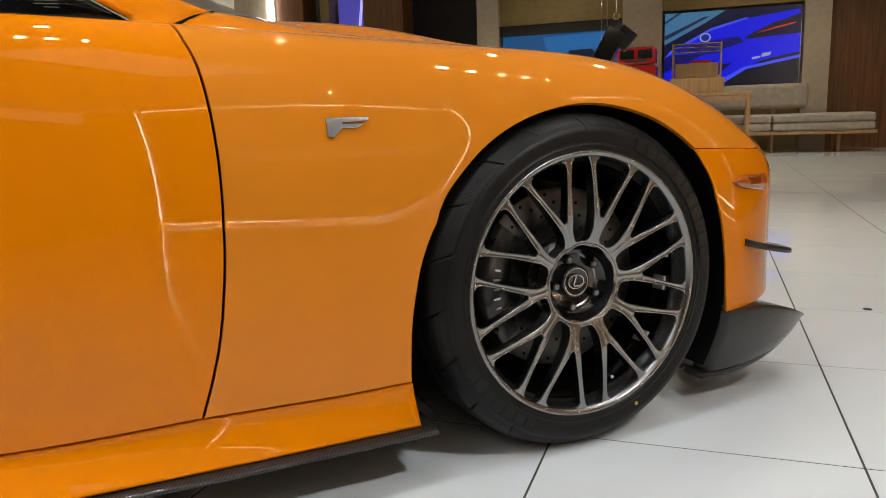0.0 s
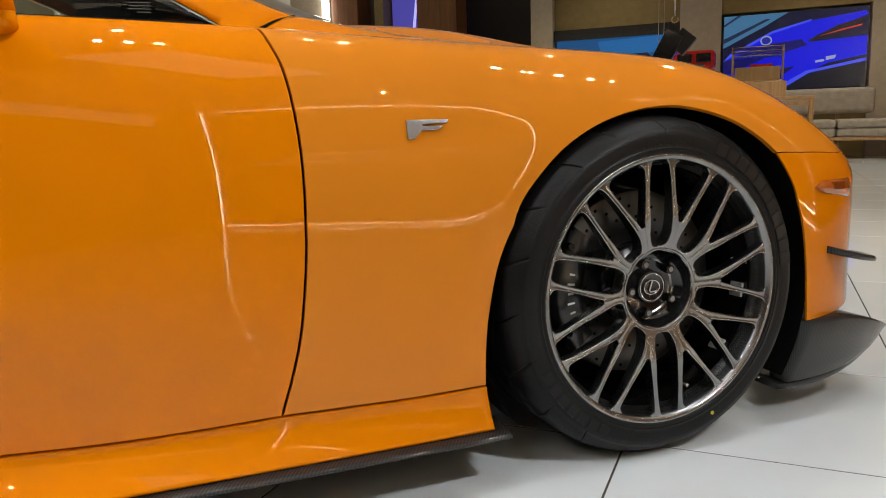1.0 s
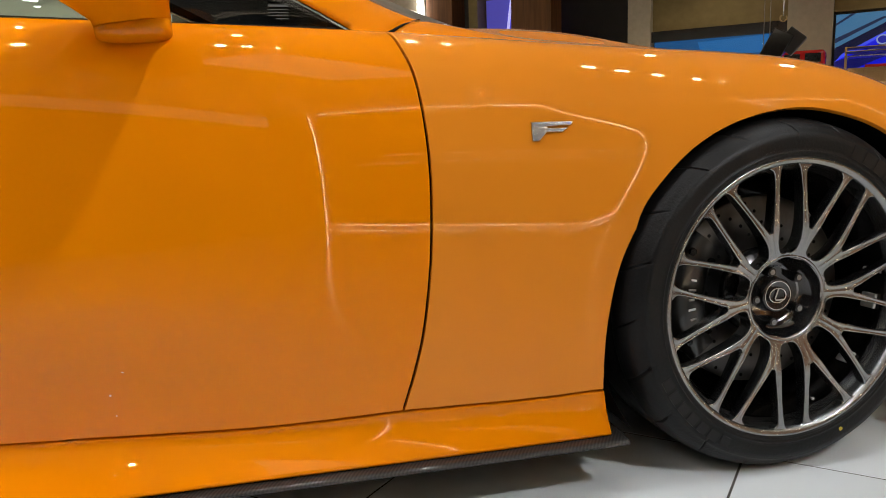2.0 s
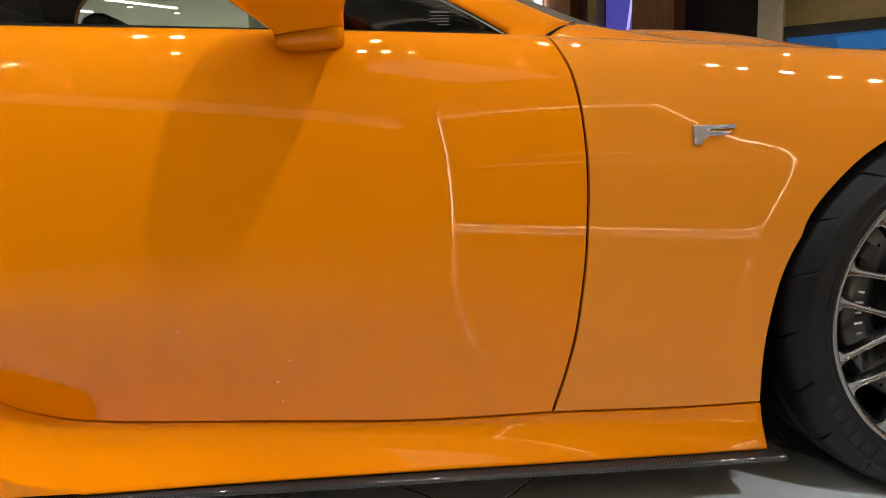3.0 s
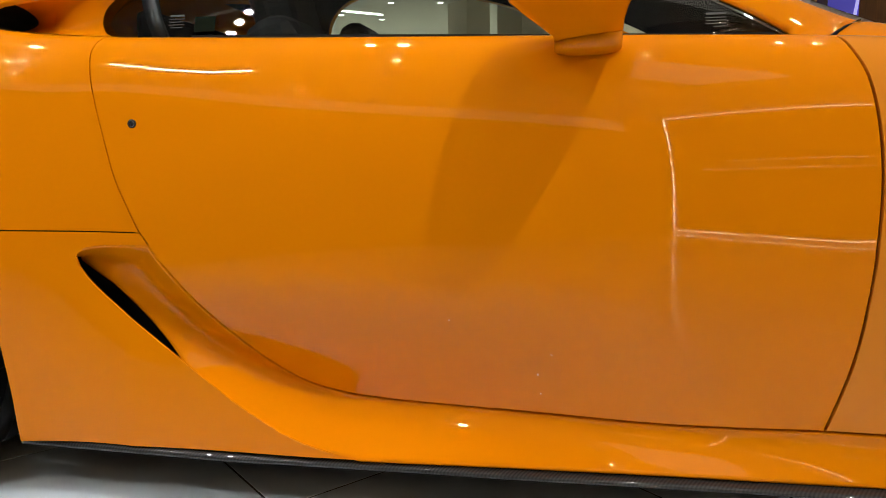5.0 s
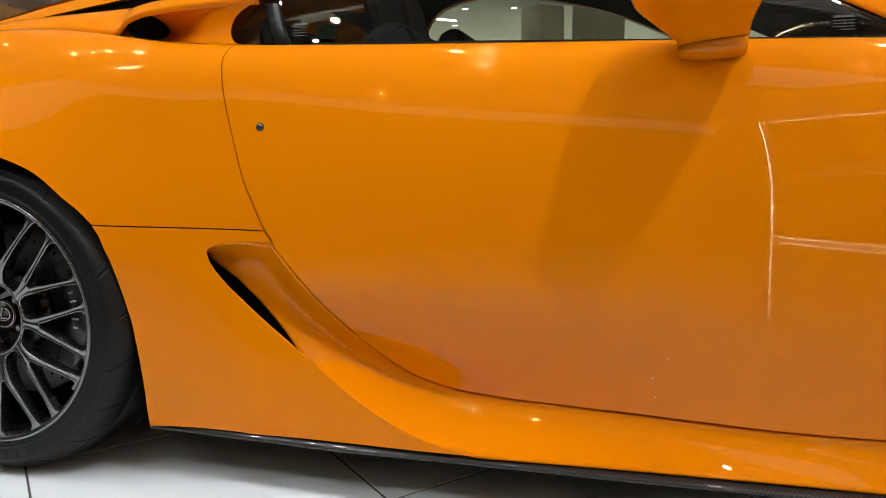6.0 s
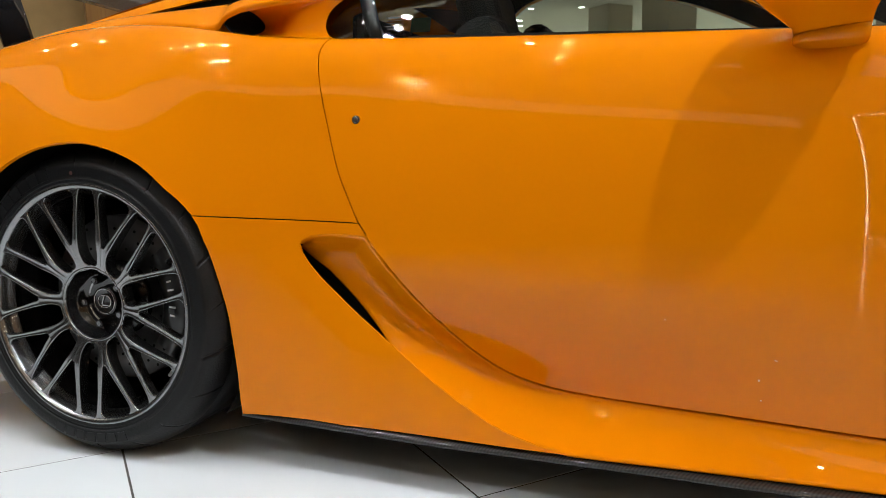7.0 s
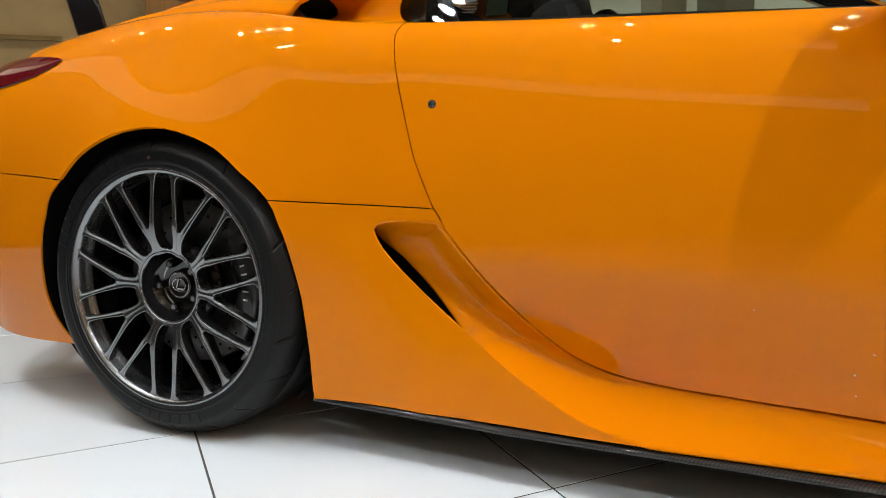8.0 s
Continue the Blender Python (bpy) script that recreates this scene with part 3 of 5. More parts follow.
def hood_point(x, v):
    """v from -1 to 1 across; a raised ridge runs 0.6 m from the middle, with a face falling from it to the fender joint."""
    yc = float(CREST_Y(x)) - 0.012
    yr = min(0.60, yc - 0.03)
    a = abs(v)
    if a > 0.7:
        t = (a - 0.7) / 0.3
        y = yr + (yc - yr) * t
        lo, hi = float(CREST_Z(x)) + 0.001, float(RIDGE(x))
        z = hi + (lo - hi) * (t ** 1.35) - 0.004 * t ** 14
    else:
        y = yr * a / 0.7
        z = float(RIDGE(x)) + 0.006 * (1 - (a / 0.7) ** 2) - 0.004 * math.exp(-((a / 0.7 - 1) / 0.06) ** 2) + 0.004 * math.exp(-((a / 0.7 - 1) / 0.02) ** 2)
        t = min(1, (0.7 - a) / 0.24)
        z += float(BULGE(x)) * t * t * (3 - 2 * t)
    return (x, math.copysign(y, v), z)


rows = []
for i in range(71):
    row = []
    for j in range(-40, 41):
        v = j / 40
        x0 = 1.881 + 0.087 * min(1, (1 - abs(v)) / 0.3) + 0.187 * max(0, 1 - (abs(v) / 0.7) ** 2)
        row.append(hood_point(x0 + (3.46 - x0) * i / 70, v))
    row = [(row[0][0], row[0][1], row[0][2] - 0.02)] + row + [(row[-1][0], row[-1][1], row[-1][2] - 0.02)]
    rows.append(row)
rows.insert(0, [(x - 0.004, y, z - 0.02) for x, y, z in rows[0]])
part("hood", grid_mesh("hood", rows), PAINT, car)

# rails: window edge and screen edge of each pillar, front to back
EDGE_WIN = spline([(1.822, -0.700, 0.864), (1.698, -0.682, 0.934), (1.45, -0.618, 1.06), (1.2, -0.557, 1.152), (0.9, -0.520, 1.200), (0.71, -0.524, 1.180), (0.615, -0.556, 1.115), (0.585, -0.600, 1.02)], 0.02)
EDGE_TOP = spline([(1.961, -0.603, 0.8985), (1.91, -0.604, 0.9175), (1.85, -0.602, 0.944), (1.60, -0.565, 1.065), (1.3, -0.505, 1.195), (0.95, -0.455, 1.238), (0.6, -0.43, 1.212), (0.40, -0.52, 1.12)], 0.02)


def along(c, n):
    c = np.array(c)
    s = np.r_[0, np.cumsum(np.linalg.norm(np.diff(c, axis=0), axis=1))]
    w = np.linspace(0, s[-1], n)
    return np.stack([np.interp(w, s, c[:, k]) for k in range(3)], 1)


ew, et = along(EDGE_WIN, 80), along(EDGE_TOP, 80)
rows = []
for a, b in zip(ew, et):
    row = [tuple(a + np.array((0, 0.025, 0.004)))]
    for k in range(9):
        t = k / 8
        q = a + (b - a) * t
        bulge = 0.014 * math.sin(math.pi * t)
        row.append(tuple(q + np.array((0.25, -0.75, 0.6)) * bulge))
    row.append(tuple(b + np.array((-0.01, 0.02, -0.012))))
    rows.append(row)
# the foot of the pillar fills the corner between window, fender and hood
front, corner = np.array(rows[0]), np.array((1.875, -0.702, 0.8585))
for w in np.linspace(0.2, 1.0, 5):
    row = []
    for k, q in enumerate(front):
        t = max(0.0, min(1.0, (k - 1) / 8))
        leg = front[1] + (corner - front[1]) * (t / 0.4) if t < 0.4 else corner + (front[9] - corner) * (t - 0.4) / 0.6
        if k in (0, 10):
            leg = leg + (q - front[1 if k == 0 else 9])
        row.append(tuple(q + (leg - q) * w))
    rows.insert(0, row)
rows.insert(0, [(x - 0.004, y + 0.012, z - 0.014) for x, y, z in rows[0]])
both("roof_pillar", grid_mesh("roof_pillar", rows), PAINT, car)
# dark joint between the pillar foot and the hood
joint = [(q + np.array((0.002, -0.0015, 0.001)), (0.75, -0.30, 0.0), (0.0, -0.45, 0.9)) for q in along([corner, (corner + front[9]) / 2 + np.array((0.0, -0.004, 0.003)), front[9]], 9)]
both("pillar_joint", sweep("pillar_joint", joint, [[(-0.0028, -0.006), (0.0028, -0.006), (0.0028, 0.0004), (-0.0028, 0.0004)]] * 9), LINER, car, "dark joint between pillar and hood")
# black lining inside the rails
rows = [[tuple(a + np.array((0, 0.027, 0.003))), tuple(a * 0.5 + b * 0.5 + np.array((0, 0.03, -0.008))), tuple(b + np.array((-0.01, 0.024, -0.02)))] for a, b in zip(ew, et)]
both("pillar_lining", grid_mesh("pillar_lining", [r[::-1] for r in rows]), LINER, car, "black lining inside the roof rail")
# roof
rows = []
for b in et[36:]:
    row = []
    for j in range(-12, 13):
        v = j / 12
        row.append((b[0], v * -b[1] * 1.0, b[2] + 0.02 * (1 - v * v)))
    rows.append(row)
part("roof", grid_mesh("roof", [r[::-1] for r in rows]), PAINT, car)
rows = [[(b[0], j / 12 * -b[1] * 0.99, b[2] - 0.022 + 0.02 * (1 - (j / 12) ** 2)) for j in range(-12, 13)] for b in et[36:]]
part("headliner", grid_mesh("headliner", rows), LINER, car, "black cloth headliner under the roof")
# windscreen
rows = []
for i in range(37):
    b = et[i]
    rows.append([(b[0] + 0.26 * (1 - (j / 12) ** 2) * (1 - i / 36), j / 12 * -b[1], b[2] + 0.02 * (1 - (j / 12) ** 2)) for j in range(-12, 13)])
glass = part("windscreen", grid_mesh("windscreen", [r[::-1] for r in rows]), GLASS, car, "tinted windscreen glass")
glass.visible_shadow = False
# cowl closing hood to screen
part("cowl", box(0.30, 1.10, 0.02, (2.05, 0, 0.835), 0.005), BLACK, car)

# side glass from belt to rail
belt = along(spline([(1.822, -0.700, 0.864), (1.4, -0.682, 0.880), (1.0, -0.668, 0.897), (0.6, -0.652, 0.913), (0.512, -0.650, 0.918), (0.492, -0.648, 0.945), (0.51, -0.630, 0.98), (0.585, -0.600, 1.02)], 0.02), 90)
top = along(EDGE_WIN, 90)
rows = []
for a, b in zip(belt, top):
    rows.append([tuple(a + (b - a) * t + np.array((0, -0.006 * math.sin(math.pi * t), 0))) for t in np.linspace(0, 1, 8)])
for ob in (part("side_window", grid_mesh("side_window", rows), GLASS, car, "tinted side window glass"),
           part("side_window", flipped(grid_mesh("side_window", rows)), GLASS, car, "tinted side window glass")):
    ob.visible_shadow = False
# black pillar trim behind the glass, printed marks on the glass
rows = [[tuple(q + np.array((0.0, 0.03, 0.0))), tuple(q + np.array((-0.05, 0.032, -0.03))), tuple(q + np.array((-0.11, 0.034, -0.055)))] for q in along(EDGE_WIN, 90)[:26]]
both("pillar_trim", grid_mesh("pillar_trim", rows), LINER, car, "black inner pillar trim")


def glass_mark(x, z, sx, sz, mat, words=""):
    k = int(np.argmin(np.abs(belt[:60, 0] - x)))
    t = (z - belt[k][2]) / max(0.02, top[k][2] - belt[k][2])
    y = belt[k][1] + (top[k][1] - belt[k][1]) * t - 0.006 * math.sin(math.pi * min(1, max(0, t))) - 0.0025
    ob = part("glass_mark", box(sx, 0.0008, sz), mat, car, words)
    ob.matrix_basis = pose(x, y, z, -22, 0, 2)


PRINT = plain("glass_print", (0.09, 0.095, 0.09), 0.7, spec=0.1)
glass_mark(1.690, 0.9085, 0.034, 0.004, PRINT, "pale plain bar printed on the window")
for k, w in enumerate((0.036, 0.034, 0.036, 0.022)):
    glass_mark(1.690 + (0.034 - w) / 2, 0.9015 - 0.0052 * k, w, 0.0014, PRINT)
glass_mark(0.640, 0.958, 0.030, 0.004, PRINT, "pale plain bar printed on the window")
for k, w in enumerate((0.034, 0.030, 0.034, 0.026)):
    glass_mark(0.640, 0.951 - 0.006 * k, w, 0.0014, PRINT)
LABEL = plain("sticker_paper", (0.008, 0.011, 0.007), 0.8, grain=0.2, scale=90, spec=0.0)
glass_mark(0.702, 0.938, 0.044, 0.034, LABEL, "small greenish sticker on the window")
glass_mark(0.702, 0.9385, 0.036, 0.004, PRINT)
# black window rubber along the belt and the division bar of the door glass
rows = [[(q[0], q[1] - 0.006, q[2] - 0.004), (q[0], q[1] - 0.004, q[2] + 0.006), (q[0], q[1] + 0.004, q[2] + 0.007)] for q in belt[2:70]]
both("window_seal", grid_mesh("window_seal", rows), LINER, car, "black rubber window seal")
bar = [((0.600, -0.642, 0.905), (1, 0, 0), (0, 1, 0)), ((0.575, -0.630, 0.96), (1, 0, 0), (0, 1, 0)), ((0.56, -0.615, 1.01), (1, 0, 0), (0, 1, 0))]
both("division_bar", sweep("division_bar", bar, [[(-0.014, 0), (0.014, 0), (0.014, 0.02), (-0.014, 0.02)]] * 3), BLACK, car)

# shoulder scoop behind the window: wall, dark mouth, shoulder top
W_EDGE = along(spline([(0.530, -0.668, 0.916), (0.497, -0.655, 0.924), (0.484, -0.650, 0.945), (0.489, -0.648, 0.972), (0.510, -0.648, 0.993), (0.545, -0.645, 1.013)], 0.006), 25)
LOW_LIP = along(spline([(0.530, -0.684, 0.9155), (0.43, -0.698, 0.9215), (0.34, -0.703, 0.928), (0.285, -0.704, 0.9345)], 0.006), 25)
TOP_LIP = along(spline([(0.545, -0.645, 1.013), (0.45, -0.680, 1.006), (0.374, -0.700, 0.999), (0.295, -0.706, 0.990)], 0.006), 25)
rows = []
for i in range(25):
    q = i / 24
    row = []
    for j in range(25):
        v = j / 24
        end = LOW_LIP[-1] * (1 - v) + TOP_LIP[-1] * v
        a = W_EDGE[j] * (1 - q) + end * q
        edge = (LOW_LIP[i] - (W_EDGE[0] * (1 - q) + LOW_LIP[-1] * q)) * (1 - v) + (TOP_LIP[i] - (W_EDGE[-1] * (1 - q) + TOP_LIP[-1] * q)) * v
        row.append(tuple(a + edge + np.array((0.0, 0.10 * math.sin(math.pi * v) ** 0.6 * q ** 1.1 * min(1, q * 1.5), 0))))
    rows.append(row)
both("scoop_wall", grid_mesh("scoop_wall", [r[::-1] for r in rows]), PAINT, car)
tip_low = along(spline([tuple(LOW_LIP[-1]), (0.255, -0.703, 0.943), (0.236, -0.701, 0.960)], 0.004), 16)
tip_top = along(spline([tuple(TOP_LIP[-1]), (0.255, -0.704, 0.977), (0.236, -0.701, 0.960)], 0.004), 16)
rows = []
for i, (a, b) in enumerate(zip(tip_low, tip_top)):
    rows.append([tuple(a * (1 - v) + b * v + np.array((0.012, 0.004 + 0.09 * math.sin(math.pi * v) ** 0.6 * (1 - i / 15), 0))) for v in np.linspace(0, 1, 11)])
both("scoop_mouth", grid_mesh("scoop_mouth", [r[::-1] for r in rows]), LINER, car, "black mouth of the shoulder air scoop")
# shoulder top: from the crest and the scoop's upper lip in to the hatch joint
outer = [(x, -float(CREST_Y(x)) - 0.002, float(CREST_Z(x))) for x in np.linspace(-0.58, 0.225, 30)]
outer = along(outer + [tuple(q) for q in tip_top[::-1]] + [tuple(q) for q in TOP_LIP[::-1]][1:], 90)
HATCH = along(spline([(-0.60, -0.60, 0.928), (-0.45, -0.62, 0.952), (-0.32, -0.625, 0.972), (-0.215, -0.622, 0.988), (-0.07, -0.62, 1.002), (0.06, -0.615, 1.013), (0.21, -0.607, 1.024), (0.40, -0.598, 1.036), (0.56, -0.595, 1.050)], 0.02), 90)
rows = []
for a, b in zip(outer, HATCH):
    row = []
    for v in np.linspace(0, 1, 9):
        row.append(tuple(a * (1 - v) + b * v + np.array((0, -0.012, 0.014)) * math.sin(math.pi * v) * 0.8))
    row = [tuple(a + np.array((0, 0.006, -0.008)))] + row + [tuple(b + np.array((0, 0.004, -0.02)))]
    rows.append(row)
both("shoulder_top", grid_mesh("shoulder_top", [r[::-1] for r in rows]), PAINT, car)
# buttress over a black louvre recess
BUTT_LOW = along(spline([(-0.60, -0.594, 0.929), (-0.35, -0.618, 0.970), (-0.2, -0.604, 0.996), (0.0, -0.590, 1.026), (0.2, -0.575, 1.055), (0.42, -0.556, 1.092), (0.60, -0.54, 1.12)], 0.02), 60)
BUTT_TOP = along(spline([(-0.60, -0.57, 0.935), (-0.32, -0.575, 0.990), (-0.15, -0.553, 1.036), (0.0, -0.542, 1.066), (0.3, -0.522, 1.115), (0.42, -0.515, 1.135), (0.60, -0.505, 1.165)], 0.02), 60)
rows = [[tuple(a), tuple(a * 0.5 + b * 0.5 + np.array((0, -0.008, 0.004))), tuple(b), tuple(b + np.array((0, 0.03, 0.004)))] for a, b in zip(BUTT_LOW, BUTT_TOP)]
both("roof_buttress", grid_mesh("roof_buttress", [r[::-1] for r in rows]), PAINT, car)
HATCH2 = along([tuple(q) for q in HATCH], 60)
rows = [[tuple(a + np.array((0, 0.003, -0.012))), tuple(a * 0.5 + b * 0.5 + np.array((0, 0.03, -0.008))), tuple(b + np.array((0, 0.008, -0.002)))] for a, b in zip(HATCH2, BUTT_LOW)]
both("louvre_recess", grid_mesh("louvre_recess", [r[::-1] for r in rows]), LINER, car, "black recess beside the roof buttress")
# deck between the buttresses
rows = []
for b in BUTT_TOP[::2]:
    prof = [(b[0], b[1] * v, b[2] + 0.004 - 0.03 * (1 - v) ** 2) for v in np.linspace(1, 0, 12)]
    rows.append(prof + [(x, -y, z) for x, y, z in prof[-2::-1]])
part("engine_deck", grid_mesh("engine_deck", [r[::-1] for r in rows]), PAINT, car)
rows = []
for x in np.linspace(-0.95, -0.58, 12):
    yc, zc = float(CREST_Y(x)), float(CREST_Z(x))
    rows.append([(x, yc * v, zc + 0.012 * (1 - v * v) + 0.002) for v in np.linspace(-1, 1, 25)])
part("tail_deck", grid_mesh("tail_deck", rows), PAINT, car)

# --- tail: lamp, tail panel, wing
rows = []
for t in np.linspace(0, 1, 26):
    x = -0.333 - 0.46 * t ** 1.4
    hi = float(np.interp(x, [-0.8, -0.6, -0.467, -0.40, -0.351, -0.338, -0.333], [0.880, 0.884, 0.884, 0.879, 0.873, 0.869, 0.8655]))
    lo = float(np.interp(x, [-0.8, -0.551, -0.48, -0.411, -0.367, -0.345, -0.333], [0.785, 0.807, 0.817, 0.831, 0.847, 0.858, 0.8645]))
    row = []
    for s in np.linspace(0, 1, 11):
        zz = min(lo + (hi - lo) * s, float(CREST_Z(x)) - 0.004)
        y = float(skin(x, to_p(x, zz), low_quarter)[1])
        row.append((x, y - 0.003 - 0.004 * math.sin(math.pi * s), zz))
    rows.append([(row[0][0], row[0][1] + 0.012, row[0][2])] + row + [(row[-1][0], row[-1][1] + 0.012, row[-1][2])])
lamp = both("tail_lamp", grid_mesh("tail_lamp", rows), RED_LENS, car, "dark red tail lamp lens")
part("tail_panel", box(0.06, 1.25, 0.5, (-0.86, 0, 0.60), 0.02), PAINT, car)
for side in (-1, 1):
    strut = [((-0.655, side * 0.40, 0.93), (1, 0, 0), (0, 1, 0)), ((-0.70, side * 0.40, 1.07), (1, 0, 0), (0, 1, 0)), ((-0.76, side * 0.40, 1.25), (1, 0, 0), (0, 1, 0))]
    sec = [[(0.064 * math.cos(a), 0.012 * math.sin(a)) for a in np.linspace(0, 2 * math.pi, 14)[:-1]]] * 3
    part("wing_strut", sweep("wing_strut", strut, sec), GLOSS_BLACK, car, "gloss black rear wing strut")
sec = [(0.13, 0.0), (0.10, 0.014), (0.0, 0.022), (-0.10, 0.012), (-0.15, 0.004), (-0.10, -0.002), (0.0, 0.002), (0.10, -0.006)]
wing = [((-0.90, y, 1.25 + 0.02 * (1 - (y / 0.68) ** 2)), (1, 0, 0.06), (0, 0, 1)) for y in np.linspace(-0.68, 0.68, 15)]
part("rear_wing", sweep("rear_wing", wing, [sec] * 15), CARBON, car, "carbon fibre rear wing")


# --- door mirror
def mirror():
    def ring(hx, hy, n, ex=0.72, ey=0.85):
        return [(hx * math.copysign(abs(math.cos(a)) ** ex, math.cos(a)), hy * math.copysign(abs(math.sin(a)) ** ey, math.sin(a))) for a in np.linspace(0, 2 * math.pi, n)[:-1]]

    root = part("door_mirror", sweep("door_mirror",
        [((1.463, -0.765, 0.832), (1, 0, 0.0), (0, 1, 0)), ((1.463, -0.785, 0.8425), (1, 0, 0.03), (0, 1, 0)), ((1.463, -0.788, 0.846), (1, 0, 0.05), (0, 1, 0)), ((1.463, -0.797, 0.863), (1, 0, 0.12), (0, 1, 0))],
        [ring(0.050, 0.028, 45), ring(0.0555, 0.0345, 45), ring(0.0570, 0.0355, 45), ring(0.0572, 0.0355, 45)]), PAINT, car, "orange door mirror on a short stalk")
    levels = [(0.8635, 1.463, 0.0560, -0.797, 0.0340, 0), (0.8650, 1.463, 0.0575, -0.798, 0.0355, 0), (0.872, 1.462, 0.0585, -0.803, 0.039, 0), (0.885, 1.452, 0.069, -0.815, 0.050, -4), (0.900, 1.440, 0.084, -0.835, 0.068, -8), (0.915, 1.431, 0.098, -0.857, 0.084, -6),
              (0.930, 1.429, 0.104, -0.878, 0.098, -6), (0.945, 1.440, 0.099, -0.890, 0.108, -6), (0.962, 1.452, 0.094, -0.900, 0.112, -4), (0.980, 1.462, 0.084, -0.905, 0.106, -4), (1.000, 1.470, 0.066, -0.905, 0.088, -4), (1.012, 1.474, 0.040, -0.905, 0.055, -4), (1.016, 1.474, 0.014, -0.905, 0.020, -4)]
    path = [((x, y, z), (math.cos(radians(g)), math.sin(radians(g)), max(0.0, 0.12 - 3 * (z - 0.863))), (-math.sin(radians(g)), math.cos(radians(g)), 0)) for z, x, hx, y, hy, g in levels]
    return root, sweep("mirror_shell", path, [ring(hx, hy, 49, 0.78, 0.9) for z, x, hx, y, hy, g in levels])


root, shell = mirror()
part("mirror_shell", shell, PAINT, root)
other = part("door_mirror", flipped(root.data), PAINT, car, "orange door mirror on a short stalk")
part("mirror_shell", flipped(shell), PAINT, other)

# --- small pale stone chips low on the door
CHIP = plain("pale_chip", (0.75, 0.66, 0.5), 0.5)
for x, z, wide, high in ((1.402, 0.315, 0.006, 0.0016), (1.378, 0.275, 0.004, 0.005), (1.383, 0.237, 0.003, 0.003), (1.219, 0.375, 0.003, 0.002)):
    bm = bmesh.new()
    bmesh.ops.create_uvsphere(bm, u_segments=8, v_segments=6, radius=0.5)
    bmesh.ops.scale(bm, vec=(wide, 0.0008, high), verts=bm.verts)
    chip = part("paint_chip", bm, CHIP, car, "tiny pale stone chip")
    chip.matrix_basis = pose(x, float(skin(x, to_p(x, z))[1]), z, 0, 20, 0)

# --- keyhole, emblem, marker lamp, canard, splitter
kx, kz = 0.616, 0.738
ky = float(skin(kx, to_p(kx, kz))[1])
lock = part("door_lock", rod(0.0085, 0.006, (kx, ky + 0.001, kz), "y", 24, bevel=0.001), BLACK, car, "small round black door lock with a metal core")
part("lock_core", rod(0.006, 0.004, (kx, ky - 0.001, kz), "y", 20, bevel=0.0008), EMBLEM, lock)
ex, ez = 2.097, 0.693
ey = float(skin(ex, to_p(ex, ez - 0.02))[1])
shape = [(0, 0), (0, -0.032), (0.012, -0.032), (0.026, -0.018), (0.055, -0.018), (0.066, -0.011), (0.030, -0.011), (0.027, -0.008), (0.074, -0.006), (0.076, 0.0)]
bm = bmesh.new()
vs = [bm.verts.new((ex + a, float(skin(ex + a, to_p(ex + a, ez + b))[1]) - 0.004, ez + b)) for a, b in shape]
f = bm.faces.new(vs)
ext = bmesh.ops.extrude_face_region(bm, geom=[f])
bmesh.ops.translate(bm, vec=(0, 0.006, 0), verts=[v for v in ext["geom"] if isinstance(v, bmesh.types.BMVert)])
bmesh.ops.recalc_face_normals(bm, faces=bm.faces)
part("fender_emblem", bm, EMBLEM, car, "brushed metal letter badge on the fender")

rows = []
for t in np.linspace(0, 1, 14):
    x = 2.990 + 0.153 * t
    top = 0.538 - 0.012 * (1 - min(1, t * 5)) ** 2 - 0.003 * t
    foot = 0.516 - 0.024 * t + 0.010 * (1 - min(1, t * 5)) ** 2
    row = []
    for q in np.linspace(-1, 1, 9):
        zz = foot + (top - foot) * (q + 1) / 2
        row.append((x, float(skin(x, to_p(x, zz), lambda x, z: 0 * x)[1]) - 0.003 - 0.006 * (1 - q * q), zz))
    rows.append([(row[0][0], row[0][1] + 0.008, row[0][2])] + row + [(row[-1][0], row[-1][1] + 0.008, row[-1][2])])
both("side_marker", grid_mesh("side_marker", rows), AMBER, car, "amber side marker lamp")
for side in (-1, 1):
    part("marker_bulb", box(0.050, 0.006, 0.020, (3.058, side * -(float(skin(3.058, to_p(3.058, 0.524), lambda x, z: 0 * x)[1]) - 0.0080), 0.524), 0.003), AMBER_DARK, car, "dark amber bulb window of the marker")

canard = []
for t in np.linspace(0, 1, 18):
    x = 3.05 + 0.235 * t
    y = -float(WAIST(x)) + 0.004
    out = 0.078 * math.sin(math.pi * (0.06 + 0.72 * t)) ** 0.8
    z = 0.382 - 0.066 * t + 0.014 * t * t
    canard.append([(x, y + 0.02, z + 0.009), (x, y - out * 0.6, z + 0.010), (x, y - out + 0.002, z + 0.009), (x, y - out - 0.002, z + 0.004), (x, y - out, z - 0.003), (x, y - out * 0.6, z - 0.006), (x, y + 0.02, z - 0.006)])
canard.insert(0, [(x, -float(WAIST(x)) + 0.024, z) for x, y, z in canard[0]])
both("canard", grid_mesh("canard", canard, closed=True), CARBON, car, "small carbon fibre canard fin")

